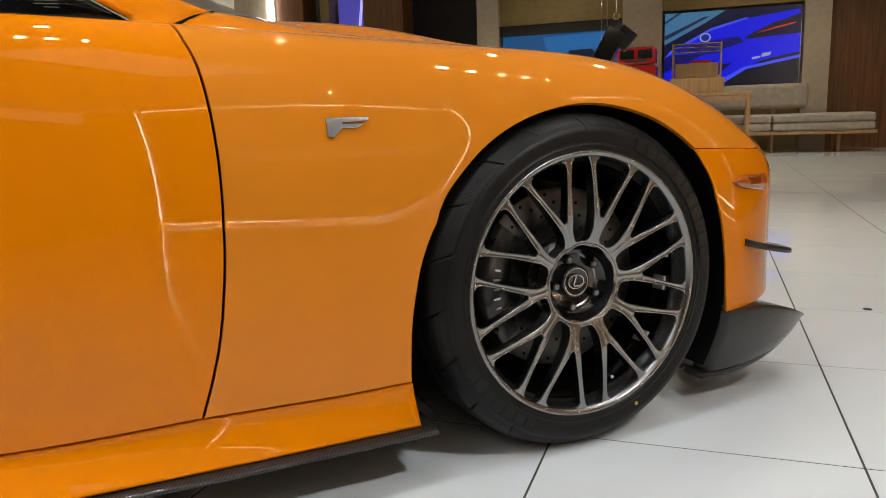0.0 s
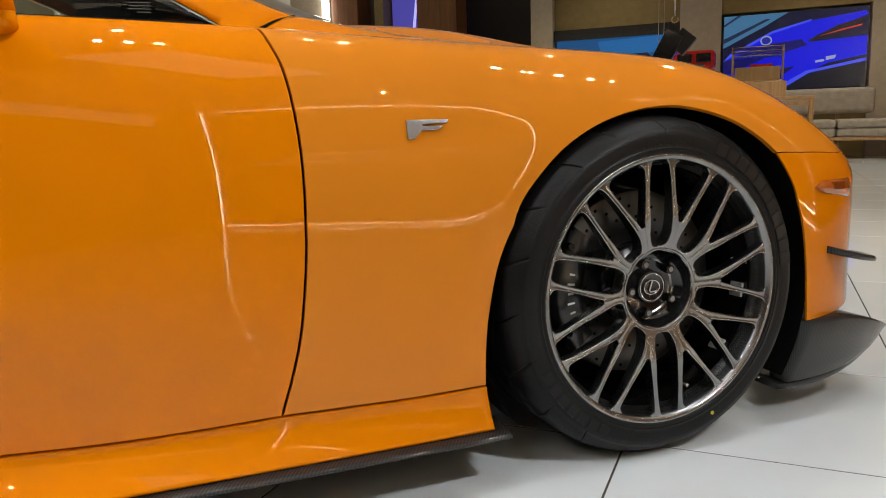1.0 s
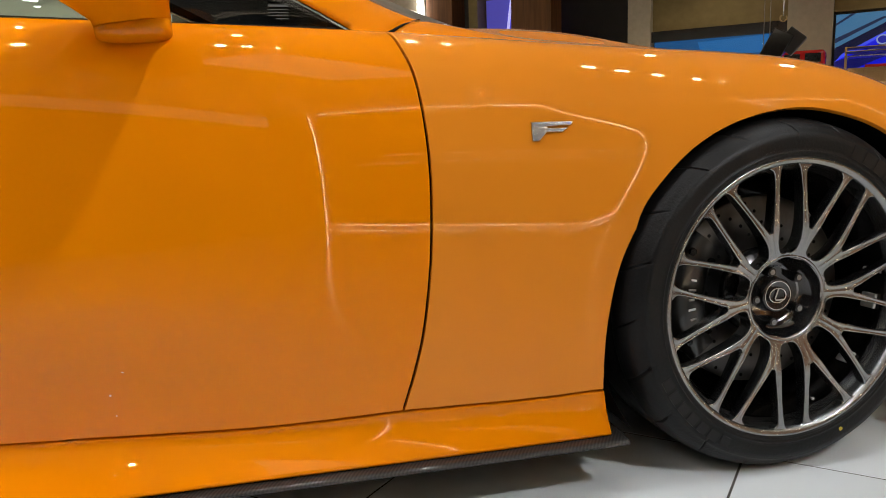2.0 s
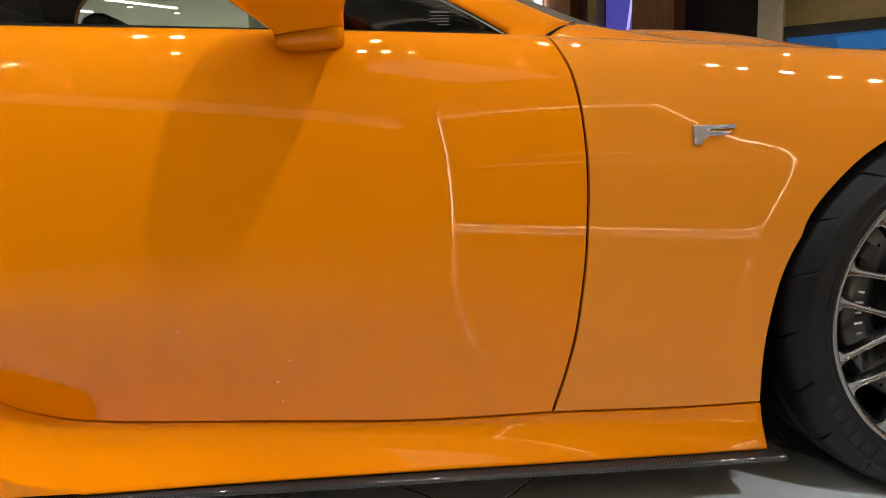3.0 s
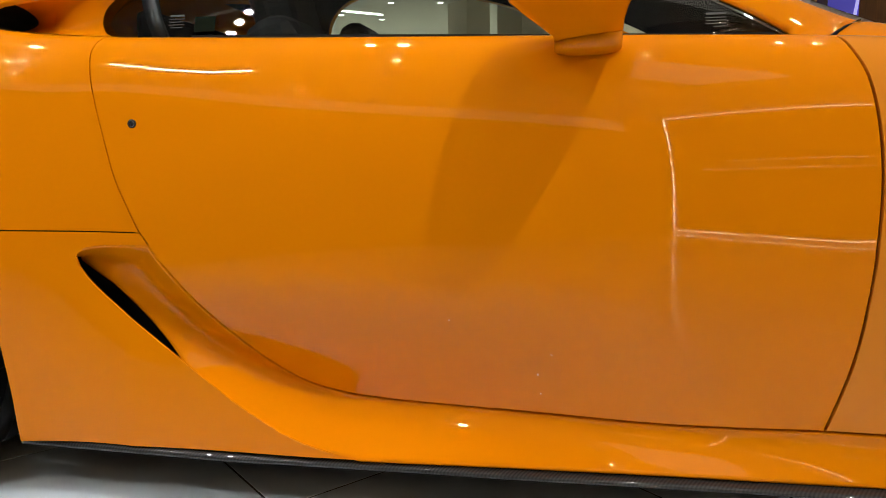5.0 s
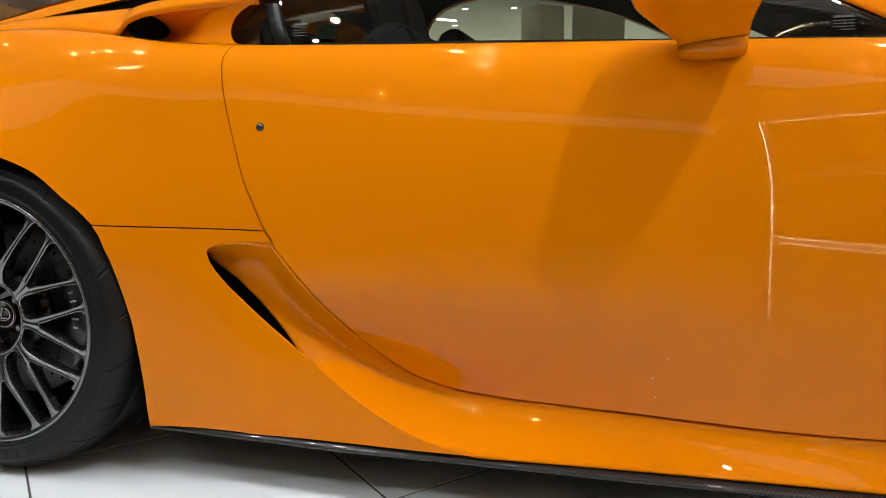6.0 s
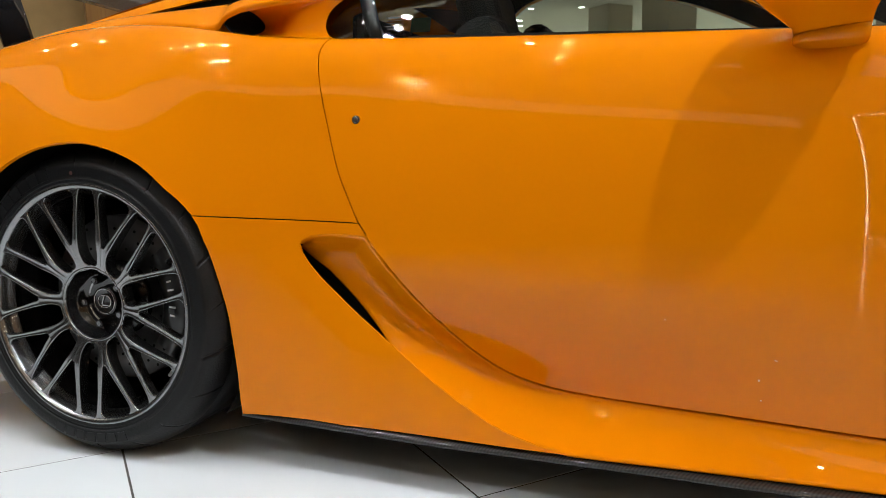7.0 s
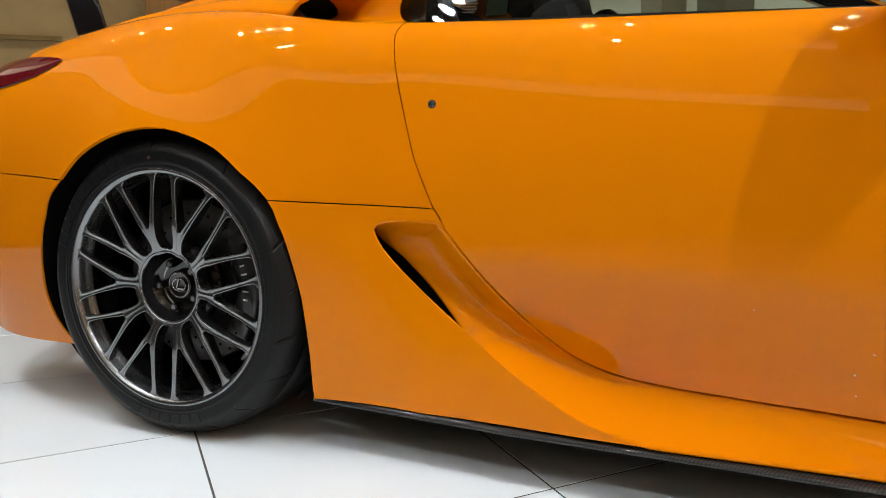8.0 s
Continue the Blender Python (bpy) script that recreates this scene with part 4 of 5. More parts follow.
split, lip = [], []
for t in np.linspace(0, 1, 26):
    x = 2.985 + 0.385 * t
    y = -0.905 + 0.02 * math.sin(math.pi * t) * -1 + 0.115 * t ** 1.6
    zt = 0.232 - 0.006 * t - 0.079 * max(0, (t - 0.25) / 0.75) ** 1.4
    zb = 0.078 + 0.066 * t ** 1.5
    inn = 0.050 * (1 - t) + 0.006
    split.append([(x, y + 0.13, zt + 0.002), (x, y + 0.020, zt + 0.003), (x, y + 0.002, zt + 0.001), (x, y, zt - 0.004), (x, y + inn * 0.30, zt * 0.6 + zb * 0.4), (x, y + inn * 0.75, zt * 0.22 + zb * 0.78), (x, y + inn, zb), (x, y + inn + 0.004, zb - 0.003), (x, y + 0.13, zb - 0.004)])
    if t < 0.86:
        lip.append([(x - 0.01, y + inn + 0.14, zb - 0.005), (x - 0.01, y + inn + 0.008, zb - 0.005), (x - 0.01, y + inn + 0.006, zb - 0.008), (x - 0.01, y + inn + 0.012, zb - 0.022), (x - 0.01, y + inn + 0.14, zb - 0.024)])
lip.insert(0, [(x, y + 0.06, z) for x, y, z in lip[0]])
split.insert(0, [(x + 0.0, -0.80, z) for x, y, z in split[0]])
sp = both("front_splitter", grid_mesh("front_splitter", [r[::-1] for r in split]), CARBON_FINE, car, "glossy carbon fibre front splitter end")
both("splitter_lip", grid_mesh("splitter_lip", [r[::-1] for r in lip]), CARBON_FINE, car, "carbon fibre lip under the splitter")
fascia = []
for z in np.linspace(0.14, 0.575, 14):
    w = 0.46 - 0.10 * abs((z - 0.36) / 0.22) ** 2
    fascia.append([(3.455 + 0.075 * (1 - (v / 24) ** 2) - 0.05 * ((z - 0.36) / 0.22) ** 2, w * v / 24, z) for v in range(-24, 25)])
part("front_fascia", grid_mesh("front_fascia", fascia), PAINT, car, "orange nose panel closing the front")
grille = []
for z in np.linspace(0.20, 0.40, 6):
    grille.append([(3.545 - 0.03 * (v / 12) ** 2 - 0.03 * ((z - 0.36) / 0.22) ** 2, 0.30 * v / 12, z) for v in range(-12, 13)])
part("front_grille", grid_mesh("front_grille", grille), LINER, car, "black lower grille opening")
part("front_lip", box(0.45, 1.20, 0.03, (3.20, 0, 0.10), 0.01), CARBON, car, "carbon fibre front lip")


# --- wheels
def text_mesh(text, size, depth=0.0006):
    cu = bpy.data.curves.new("writing", "FONT")
    cu.body, cu.size, cu.extrude, cu.align_x, cu.align_y = text, size, depth, "CENTER", "CENTER"
    ob = bpy.data.objects.new("writing", cu)
    scene.collection.objects.link(ob)
    bpy.context.view_layer.update()
    me = bpy.data.meshes.new_from_object(ob.evaluated_get(bpy.context.evaluated_depsgraph_get()))
    bpy.data.objects.remove(ob)
    me.name = "writing"
    return me


def arc_bars(name, r0, r1, y, start, widths, gap, high=0.0012):
    """Raised plain bars set along a circle, in place of moulded letters."""
    bm = bmesh.new()
    a = start
    for w in widths:
        vs = []
        for aa in (a, a + w):
            for r in (r0, r1):
                for yy in (y, y - high):
                    vs.append(bm.verts.new((r * math.cos(aa), yy, r * math.sin(aa))))
        bmesh.ops.convex_hull(bm, input=vs)
        a += w + gap
    return bm


def wheel(name, width, dish, caliper_turn, phase, words, dot_at, dot_paint, dot_words):
    """A wheel lying on the axle along y, outer face towards -y at y = 0, hub at the origin."""
    w = part(name, box(0.05, 0.05, 0.05, (0, 0.10, 0), 0.005), GUN_DARK, car, "gunmetal forged mesh wheel with low profile tyre")
    # tyre
    half = width
    prof = [(0.262, 0.004), (0.268, -0.004), (0.2705, -0.0098), (0.2735, -0.0108), (0.2755, -0.0095), (0.2785, -0.0096), (0.2790, -0.0106), (0.2805, -0.0106), (0.2810, -0.0097), (0.2875, -0.0098), (0.303, -0.0105), (0.3150, -0.0070), (0.3160, -0.0048), (0.324, 0.002), (0.332, 0.011), (0.338, 0.021), (0.343, 0.038), (0.3455, 0.056), (0.3455, 0.060), (0.337, 0.062), (0.337, 0.070), (0.346, 0.072), (0.3465, half / 2), (0.346, half - 0.072), (0.337, half - 0.07), (0.337, half - 0.062), (0.3455, half - 0.06), (0.344, half - 0.03), (0.331, half), (0.303, half + 0.012), (0.262, half)]
    # slanted slots cut into the tread's shoulder, alternately long and short
    turns = [(k * 1.25, 0) for k in range(288)]
    for k in range(20):
        turns += [(18 * k + d + 0.62, deep * (1 + k % 2)) for d, deep in ((-0.36, 0), (-0.28, 1), (0.28, 1), (0.36, 0))]
    rows = []
    for deg, deep in sorted(turns):
        row = []
        for i, (r, y) in enumerate(prof):
            a = radians(deg + 1.1 * max(0, min(i, 18) - 12))
            if deep and (12 if deep == 2 else 14) <= i <= 17:
                r, y = r - 0.005, y + (0.004 if i < 16 else 0.0)
            z, x = r * math.sin(a), r * math.cos(a)
            if z < -0.3425:
                z = -0.3425 - (abs(z) - 0.3425) * 0.2
            row.append((x, y, z))
        rows.append(row)
    tyre = part("tyre", grid_mesh("tyre", rows, wrap=True), RUBBER, w, "black low profile semi-slick tyre")
    part("sidewall_lettering", arc_bars("sidewall_lettering", 0.289, 0.309, -0.0102, radians(words[0]), [radians(4.2)] * 7, radians(1.4)), RUBBER_MARK, tyre, "raised plain bars of tyre lettering")
    part("sidewall_lettering", arc_bars("sidewall_lettering", 0.286, 0.312, -0.0102, radians(words[1]), [radians(4.6)] * 11, radians(1.2)), RUBBER_MARK, tyre, "raised plain bars of tyre lettering")
    part("small_lettering", arc_bars("small_lettering", 0.2825, 0.2870, -0.0094, radians(words[0] + 50), [radians(1.1)] * 12, radians(0.5), 0.0008), RUBBER_MARK, tyre)
    part("small_lettering", arc_bars("small_lettering", 0.2825, 0.2870, -0.0094, radians(words[1] + 75), [radians(0.9)] * 16, radians(0.7), 0.0008), RUBBER_MARK, tyre)
    dot = radians(dot_at)
    part("balance_dot", rod(0.004, 0.0012, (0.292 * math.cos(dot), -0.0117, 0.292 * math.sin(dot)), "y", 16), dot_paint, tyre, dot_words)
    # rim
    lip = [(0.2615, 0.012), (0.2690, 0.004), (0.2712, -0.003), (0.2700, -0.008), (0.2665, -0.0095), (0.2610, -0.0075), (0.2570, -0.002), (0.2545, 0.004), (0.2530, 0.012), (0.2500, 0.020), (0.2440, 0.030), (0.2380, 0.055), (0.2330, 0.11), (0.2360, half - 0.03), (0.25, half)]
    rim = part("rim", revolve("rim", [(r, y) for r, y in lip], 128), GUNMETAL, w, "satin gunmetal rim lip and barrel")
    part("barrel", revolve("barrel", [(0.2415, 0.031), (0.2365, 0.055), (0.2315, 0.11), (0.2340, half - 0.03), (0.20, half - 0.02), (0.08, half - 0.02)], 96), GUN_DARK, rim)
    # ten forked spokes
    def depth_at(r):
        t = max(0.0, min(1.0, (0.150 - r) / 0.075))
        return -0.003 + 0.019 * t ** 1.6

    # outline of a spoke: rounded window between two spokes (half width by radius), notch between its arms
    WINDOW = ([0.0855, 0.0862, 0.0875, 0.090, 0.094, 0.099, 0.106, 0.117, 0.132, 0.150, 0.180, 0.200, 0.215, 0.232, 0.2425, 0.247, 0.2500, 0.2525], [0.0, 0.0045, 0.0085, 0.0128, 0.0165, 0.0190, 0.0215, 0.0243, 0.0250, 0.0254, 0.0256, 0.0250, 0.0241, 0.0224, 0.0205, 0.0178, 0.0130, 0.0095])
    NOTCH = ([0.1390, 0.1393, 0.1402, 0.1425, 0.147, 0.155, 0.165, 0.187, 0.210, 0.230, 0.240, 0.2455, 0.2490, 0.2525], [0.0, 0.0024, 0.0040, 0.0052, 0.0068, 0.0096, 0.0138, 0.0228, 0.0314, 0.0386, 0.0410, 0.0406, 0.0383, 0.034])
    radii = sorted(set([0.077, 0.080, 0.083] + WINDOW[0] + NOTCH[0] + list(np.linspace(0.08, 0.25, 40))))
    outer, inner = [], []
    c18, s18 = math.cos(radians(18)), math.sin(radians(18))
    for r in radii:
        h = float(np.interp(r, *WINDOW)) if r > WINDOW[0][0] else 0.0
        outer.append((r, (r * s18 - h) / c18))
        inner.append((r, float(np.interp(r, *NOTCH)) if r > NOTCH[0][0] else 0.0))

    def inset(line, side, d):
        out = []
        for i, (r, q) in enumerate(line):
            a, b = Vector(line[max(i - 1, 0)]), Vector(line[min(i + 1, len(line) - 1)])
            t = (b - a).normalized()
            out.append((r + side * t.y * d, q - side * t.x * d))
        return out

    rows = []
    steps = ((0.0, 0.0024), (0.0004, 0.0010), (0.0012, 0.0002), (0.0022, 0.0))
    outs, ins = [inset(outer, 1, d) for d, _ in steps], [inset(inner, -1, d) for d, _ in steps]
    for i, r in enumerate(radii):
        y = depth_at(r)
        thick = 0.020 + 0.014 * (0.25 - r) / 0.18
        joined_in, joined_out = r <= NOTCH[0][0], r <= WINDOW[0][0]
        row = []
        for k, (d, deep) in enumerate(steps):
            a, q = (r, 0.0) if joined_in else ins[k][i]
            row.append((a, y + (0 if joined_in else deep), max(q, 0.0)))
        lo, hi = row[-1], None
        back = []
        for k, (d, deep) in enumerate(steps):
            a, q = (r, outer[i][1]) if joined_out else outs[k][i]
            q = max(q, lo[2] + 0.0006)
            back.append((a, y + (0 if joined_out else deep), q))
        hi = back[-1]
        mid = [tuple(lo[j] * (1 - t) + hi[j] * t + (0.0012 * math.sin(math.pi * t) if j == 1 else 0) for j in range(3)) for t in (0.25, 0.5, 0.75)]
        row = [(row[0][0], y + thick, row[0][2])] + row + mid + back[::-1] + [(back[0][0], y + thick, back[0][2])]
        rows.append(row)
    half_mesh = grid_mesh("spoke", rows)
    bm = bmesh.new()
    bm.from_mesh(half_mesh)
    other_half = half_mesh.copy()
    other_half.transform(Matrix.Diagonal((1, 1, -1, 1)))
    other_half.flip_normals()
    bm.from_mesh(other_half)
    bmesh.ops.remove_doubles(bm, verts=bm.verts, dist=0.00005)
    bmesh.ops.recalc_face_normals(bm, faces=bm.faces)
    spoke_mesh = bpy.data.meshes.new("spoke")
    bm.to_mesh(spoke_mesh)
    bm.free()
    spoke_mesh.polygons.foreach_set("use_smooth", [True] * len(spoke_mesh.polygons))
    spoke_mesh.materials.append(GUNMETAL)
    spoke_mesh.set_sharp_from_angle(angle=radians(50))
    for k in range(10):
        ob = new("spoke", spoke_mesh)
        ob.parent, ob.rotation_euler = w, (0, radians(36 * k - phase), 0)
    # hub pad, bowl, nuts, cap
    hy = depth_at(0.083)
    part("hub", revolve("hub", [(0.087, hy + 0.03), (0.0858, hy + 0.006), (0.0848, hy + 0.001), (0.0830, hy - 0.0006), (0.0805, hy + 0.0004), (0.0788, hy + 0.0022), (0.0780, hy + 0.008), (0.072, dish + 0.012), (0.0, dish + 0.016)], 64), GUNMETAL, w)
    part("hub_bowl", revolve("hub_bowl", [(0.0778, hy + 0.006), (0.0710, dish + 0.008), (0.058, dish + 0.013), (0.0, dish + 0.013)], 48), GLOSS_BLACK, w, "glossy black hub bowl")
    for k in range(5):
        a = radians(72 * k + 40)
        nut = part("lug_nut", rod(0.0100, 0.024, (0.0525 * math.cos(a), dish + 0.004, 0.0525 * math.sin(a)), "y", 6, bevel=0.0015), GUN_DARK, w, "dark hexagonal lug nut")
        part("nut_socket", rod(0.0055, 0.002, (0.0525 * math.cos(a), dish - 0.0085, 0.0525 * math.sin(a)), "y", 12), GUNMETAL, nut)
    hy = dish + 0.006
    cap = part("hub_cap", revolve("hub_cap", [(0.0335, hy + 0.018), (0.0335, hy - 0.004), (0.0322, hy - 0.0065), (0.029, hy - 0.0068), (0.027, hy - 0.005), (0.0, hy - 0.0058)], 48), GLOSS_BLACK, w, "black hub cap with a silver oval sign")
    part("cap_ring", revolve("cap_ring", [(0.0295, hy - 0.0066), (0.029, hy - 0.0078), (0.0275, hy - 0.0078), (0.027, hy - 0.0066)], 48, closed=True), STEEL, cap)
    ring = revolve("cap_sign", [(0.0200, hy - 0.006), (0.0198, hy - 0.0080), (0.0170, hy - 0.0080), (0.0168, hy - 0.006)], 48, closed=True)
    ring.transform(Matrix.Diagonal((1.0, 1, 0.78, 1)))
    part("cap_sign", ring, STEEL, cap, "plain silver oval ring")
    part("cap_bar", box(0.003, 0.0016, 0.022, (-0.004, hy - 0.0072, 0.002)), STEEL, cap).matrix_basis = pose(0, 0, 0, 0, 20, 0)
    part("cap_bar", box(0.017, 0.0016, 0.003, (0.003, hy - 0.0072, -0.009)), STEEL, cap)
    # brake
    disc = part("brake_disc", revolve("brake_disc", [(0.085, 0.115), (0.085, 0.105), (0.19, 0.105), (0.193, 0.108), (0.193, 0.130), (0.085, 0.130)], 96), DISC, w, "drilled steel brake disc")
    hole = rod(0.0036, 0.001, (0, 0.1048, 0), "y", 10)
    hole_mesh = bpy.data.meshes.new("drill_hole")
    hole.to_mesh(hole_mesh)
    hole.free()
    hole_mesh.materials.append(LINER)
    for k in range(72):
        r = (0.115, 0.138, 0.161, 0.180)[k % 4]
        a = 2 * math.pi * k / 72 * 1.0 + (k % 4) * 0.03
        ob = new("drill_hole", hole_mesh)
        ob.parent, ob.location = disc, (r * math.cos(a), 0, r * math.sin(a))
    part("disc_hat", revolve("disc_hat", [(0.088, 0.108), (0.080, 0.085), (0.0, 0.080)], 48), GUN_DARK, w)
    ang = np.linspace(radians(caliper_turn - 38), radians(caliper_turn + 38), 16)
    rows = []
    for a in ang:
        edge = 0.012 * (abs(a - radians(caliper_turn)) / radians(38)) ** 3
        rows.append([(r * math.cos(a), y, r * math.sin(a)) for r, y in ((0.132 + edge, 0.10), (0.136 + edge, 0.078), (0.150, 0.068), (0.190, 0.066), (0.206, 0.074), (0.212 - edge, 0.095), (0.212 - edge, 0.15), (0.132 + edge, 0.15))])
    cal = part("brake_caliper", grid_mesh("brake_caliper", rows, closed=True), CALIPER, w, "black brake caliper with white plain bars")
    for k in range(5):
        a = radians(caliper_turn + (k - 2) * 6.5 + 2)
        part("print_bar", box(0.016 if k % 2 else 0.012, 0.0012, 0.004, (0, 0, 0)), WHITE_PRINT, cal).matrix_basis = pose(0.172 * math.cos(a), 0.0660, 0.172 * math.sin(a), 0, -math.degrees(a), 0)
    for s in (-1, 1):
        for r in (0.150, 0.196):
            a = radians(caliper_turn + s * 27)
            part("caliper_bolt", rod(0.008, 0.008, (r * math.cos(a), 0.066, r * math.sin(a)), "y", 6, bevel=0.001), GUN_DARK, cal)
    # balance weights and valve
    for a, hgt in ((-8, 0.030), (-39, 0.026)):
        q = radians(a)
        wt = part("wheel_weight", box(0.006, 0.034, hgt, (0, 0, 0), 0.001), WEIGHT, rim, "small silver stick-on wheel weight")
        wt.matrix_basis = pose(0.2330 * math.cos(q), 0.056, 0.2330 * math.sin(q), 0, -math.degrees(q), 0)
    q = radians(-69)
    part("valve", rod(0.0035, 0.03, (0.2335 * math.cos(q), 0.045, 0.2335 * math.sin(q)), "y", 10), STEEL, rim, "metal tyre valve")
    me = text_mesh("FORGED", 0.012)
    me.materials.append(WHITE_PRINT)
    q = radians(8)
    wr = part("writing", me, WHITE_PRINT, rim, "white word FORGED")
    wr.matrix_basis = pose(0.2315 * math.cos(q), 0.05, 0.2315 * math.sin(q), 0, -math.degrees(q), 0) @ pose(0, 0, 0, 0, -90, 0) @ pose(0, 0, 0, 0, 0, 90)
    return w


def set_wheel(w, x, y, side):
    w.matrix_basis = Matrix.Translation((x, y, 0.345)) @ pose(0, 0, 0, -1.0 * side, 0, 0 if side > 0 else 180)


front = wheel("front_wheel", 0.245, 0.040, 178, 3.0, (205, 5), -67, YELLOW, "small yellow balance dot")
set_wheel(front, 2.605, -0.901, 1)
rear = wheel("rear_wheel", 0.285, 0.050, 2, 32.3, (250, 105), 92, DULL_RED, "small dull red balance dot")
set_wheel(rear, 0.0, -0.903, 1)
for src, x, y in ((front, 2.605, 0.901), (rear, 0.0, 0.903)):
    twin = copy_thing(src, Matrix())
    set_wheel(twin, x, y, -1)

# --- cabin: seats, dash, far side dark
for side in (-1, 1):
    seat = part("car_seat", box(0.50, 0.44, 0.14, (1.15, side * 0.36, 0.42), 0.05, 3), SEAT, car, "black leather bucket seat")
    back = part("seat_back", box(0.14, 0.42, 0.52, (0, 0, 0), 0.06, 3), SEAT, seat)
    back.matrix_basis = pose(0.86, side * 0.36, 0.72, 0, -18, 0)
    head = part("headrest", box(0.10, 0.26, 0.17, (0, 0, 0), 0.045, 3), SEAT, seat)
    head.matrix_basis = pose(0.775, side * 0.36, 0.985, 0, -14, 0)
part("dashboard", box(0.50, 1.25, 0.20, (1.78, 0, 0.78), 0.06, 3), SEAT, car)
part("rear_bulkhead", box(0.04, 1.15, 0.62, (0.52, 0, 0.68), 0.02), LINER, car)


# ---------------------------------------------------------------- the room
def wall_box(name, u0, u1, v0, v1, z0, z1, mat, label="", category="wall", kind="structure"):
    ob = part(name, box(v1 - v0, u1 - u0, z1 - z0, (0, 0, 0)), mat)
    ob.matrix_basis = room_pose((u0 + u1) / 2, (v0 + v1) / 2, (z0 + z1) / 2)
    return tagged(ob, label, category, "", kind)


U0, U1, V0, V1 = -3.1, 24.0, -26.0, 2.9
wall_box("ceiling", U0, U1, V0, V1, CEIL, CEIL + 0.2, CEIL_WHITE, "plain white ceiling", "ceiling")
wall_box("wall_south", U0 - 0.2, U0, V0, V1, 0, CEIL, DARKWALL, "dark wall of the showroom")
wall_box("wall_east", U0, U1, V1, V1 + 0.2, 0, CEIL, WALNUT, "walnut panelled wall")
wall_box("wall_west", U0, U1, V0 - 0.2, V0, 0, CEIL, PLASTER, "warm plaster wall")
wall_box("wall_north", U1, U1 + 0.2, V0, V1, 0, CEIL, WALNUT, "dark walnut panelled wall")
# screen wall: stone piers with screens between
wall_box("cove_band", U0, U0 + 0.05, -14, V1 - 0.3, 2.78, 3.22, COVE, "softly lit pale band along the top of the dark wall", "light", "")
wall_box("ceiling_panel", -0.55, 0.35, -0.3, 1.1, CEIL - 0.03, CEIL - 0.002, PANEL, "flat pale ceiling panel", "ceiling panel")
for u0, u1, z0, z1, mat in ((-2.65, -0.10, 0.034, 0.039, LED_LINE), (-2.65, -0.10, 3.272, 3.2765, LED_LINE), (-2.65, -2.6455, 0.046, 3.265, LED_LINE), (-0.1045, -0.10, 0.046, 3.265, LED_LINE), (1.30, 2.7, 0.034, 0.039, LED_LINE), (1.30, 2.7, 3.272, 3.2765, LED_LINE), (1.30, 1.3045, 0.046, 3.265, LED_LINE), (2.6955, 2.7, 0.046, 3.265, LED_LINE), (-2.2, -0.12, 1.40, 1.41, LED_FAINT), (-1.9, -0.12, 1.62, 1.63, LED_FAINT)):
    wall_box("frame_light", u0, u1, V1 - 0.02, V1 - 0.005, z0, z1, mat, "thin white light line framing the wall bay", "light", "")
wall_box("pier", 12.3, 12.8, -3.66, -3.29, 0, CEIL, STONE, "beige stone pier", "pier")
wall_box("pier", 12.3, 12.8, -1.27, -0.67, 0, CEIL, STONE, "beige stone pier", "pier")
wall_box("wall_side", 12.5, 12.8, 1.69, V1, 0, CEIL, WALNUT, "walnut panelled wall beside the pier")
wall_box("pier", 12.3, 12.8, 1.34, 1.69, 0, CEIL, STONE, "beige stone pier", "pier")
for v0, v1, top in ((-3.29, -1.27, 2.10), (-0.67, 1.34, 2.16)):
    wall_box("wall_panel", 12.45, 12.75, v0, v1, top, CEIL, BRONZE, "bronze coloured panel over the screen", "wall panel")
    wall_box("wall_panel", 12.45, 12.75, v0, v1, 0, 0.97, BRONZE, "bronze coloured panel below the screen", "wall panel")


wall_box("screen_valance", 12.37, 12.45, -3.29, -1.27, 1.93, 2.10, GLOSS_BLACK, "black valance strip over the screen", "valance")
GLOWS = {}


def lit(colour, strength=1.0):
    key = (*colour, strength)
    if key not in GLOWS:
        m, tree, b = material("screen_glow")
        b.inputs["Base Color"].default_value, b.inputs["Roughness"].default_value = (0.004, 0.004, 0.005, 1), 0.25
        b.inputs["Emission Color"].default_value, b.inputs["Emission Strength"].default_value = (*colour, 1), strength
        GLOWS[key] = m
    return GLOWS[key]


def shape_on(name, outline, wide, high, mat, tv, layer):
    """A flat lit shape on a display; outline runs in fractions of the picture from its top left corner."""
    vs = [((a - 0.5) * wide, -0.0008 * layer, (0.5 - b) * high) for a, b in outline]
    me = to_mesh(name, vs, [tuple(range(len(vs)))], False)
    return part(name, me, mat, tv)


def oval(a, b, ra, rb, n=24):
    return [(a + ra * math.cos(2 * math.pi * k / n), b + rb * math.sin(2 * math.pi * k / n)) for k in range(n)]


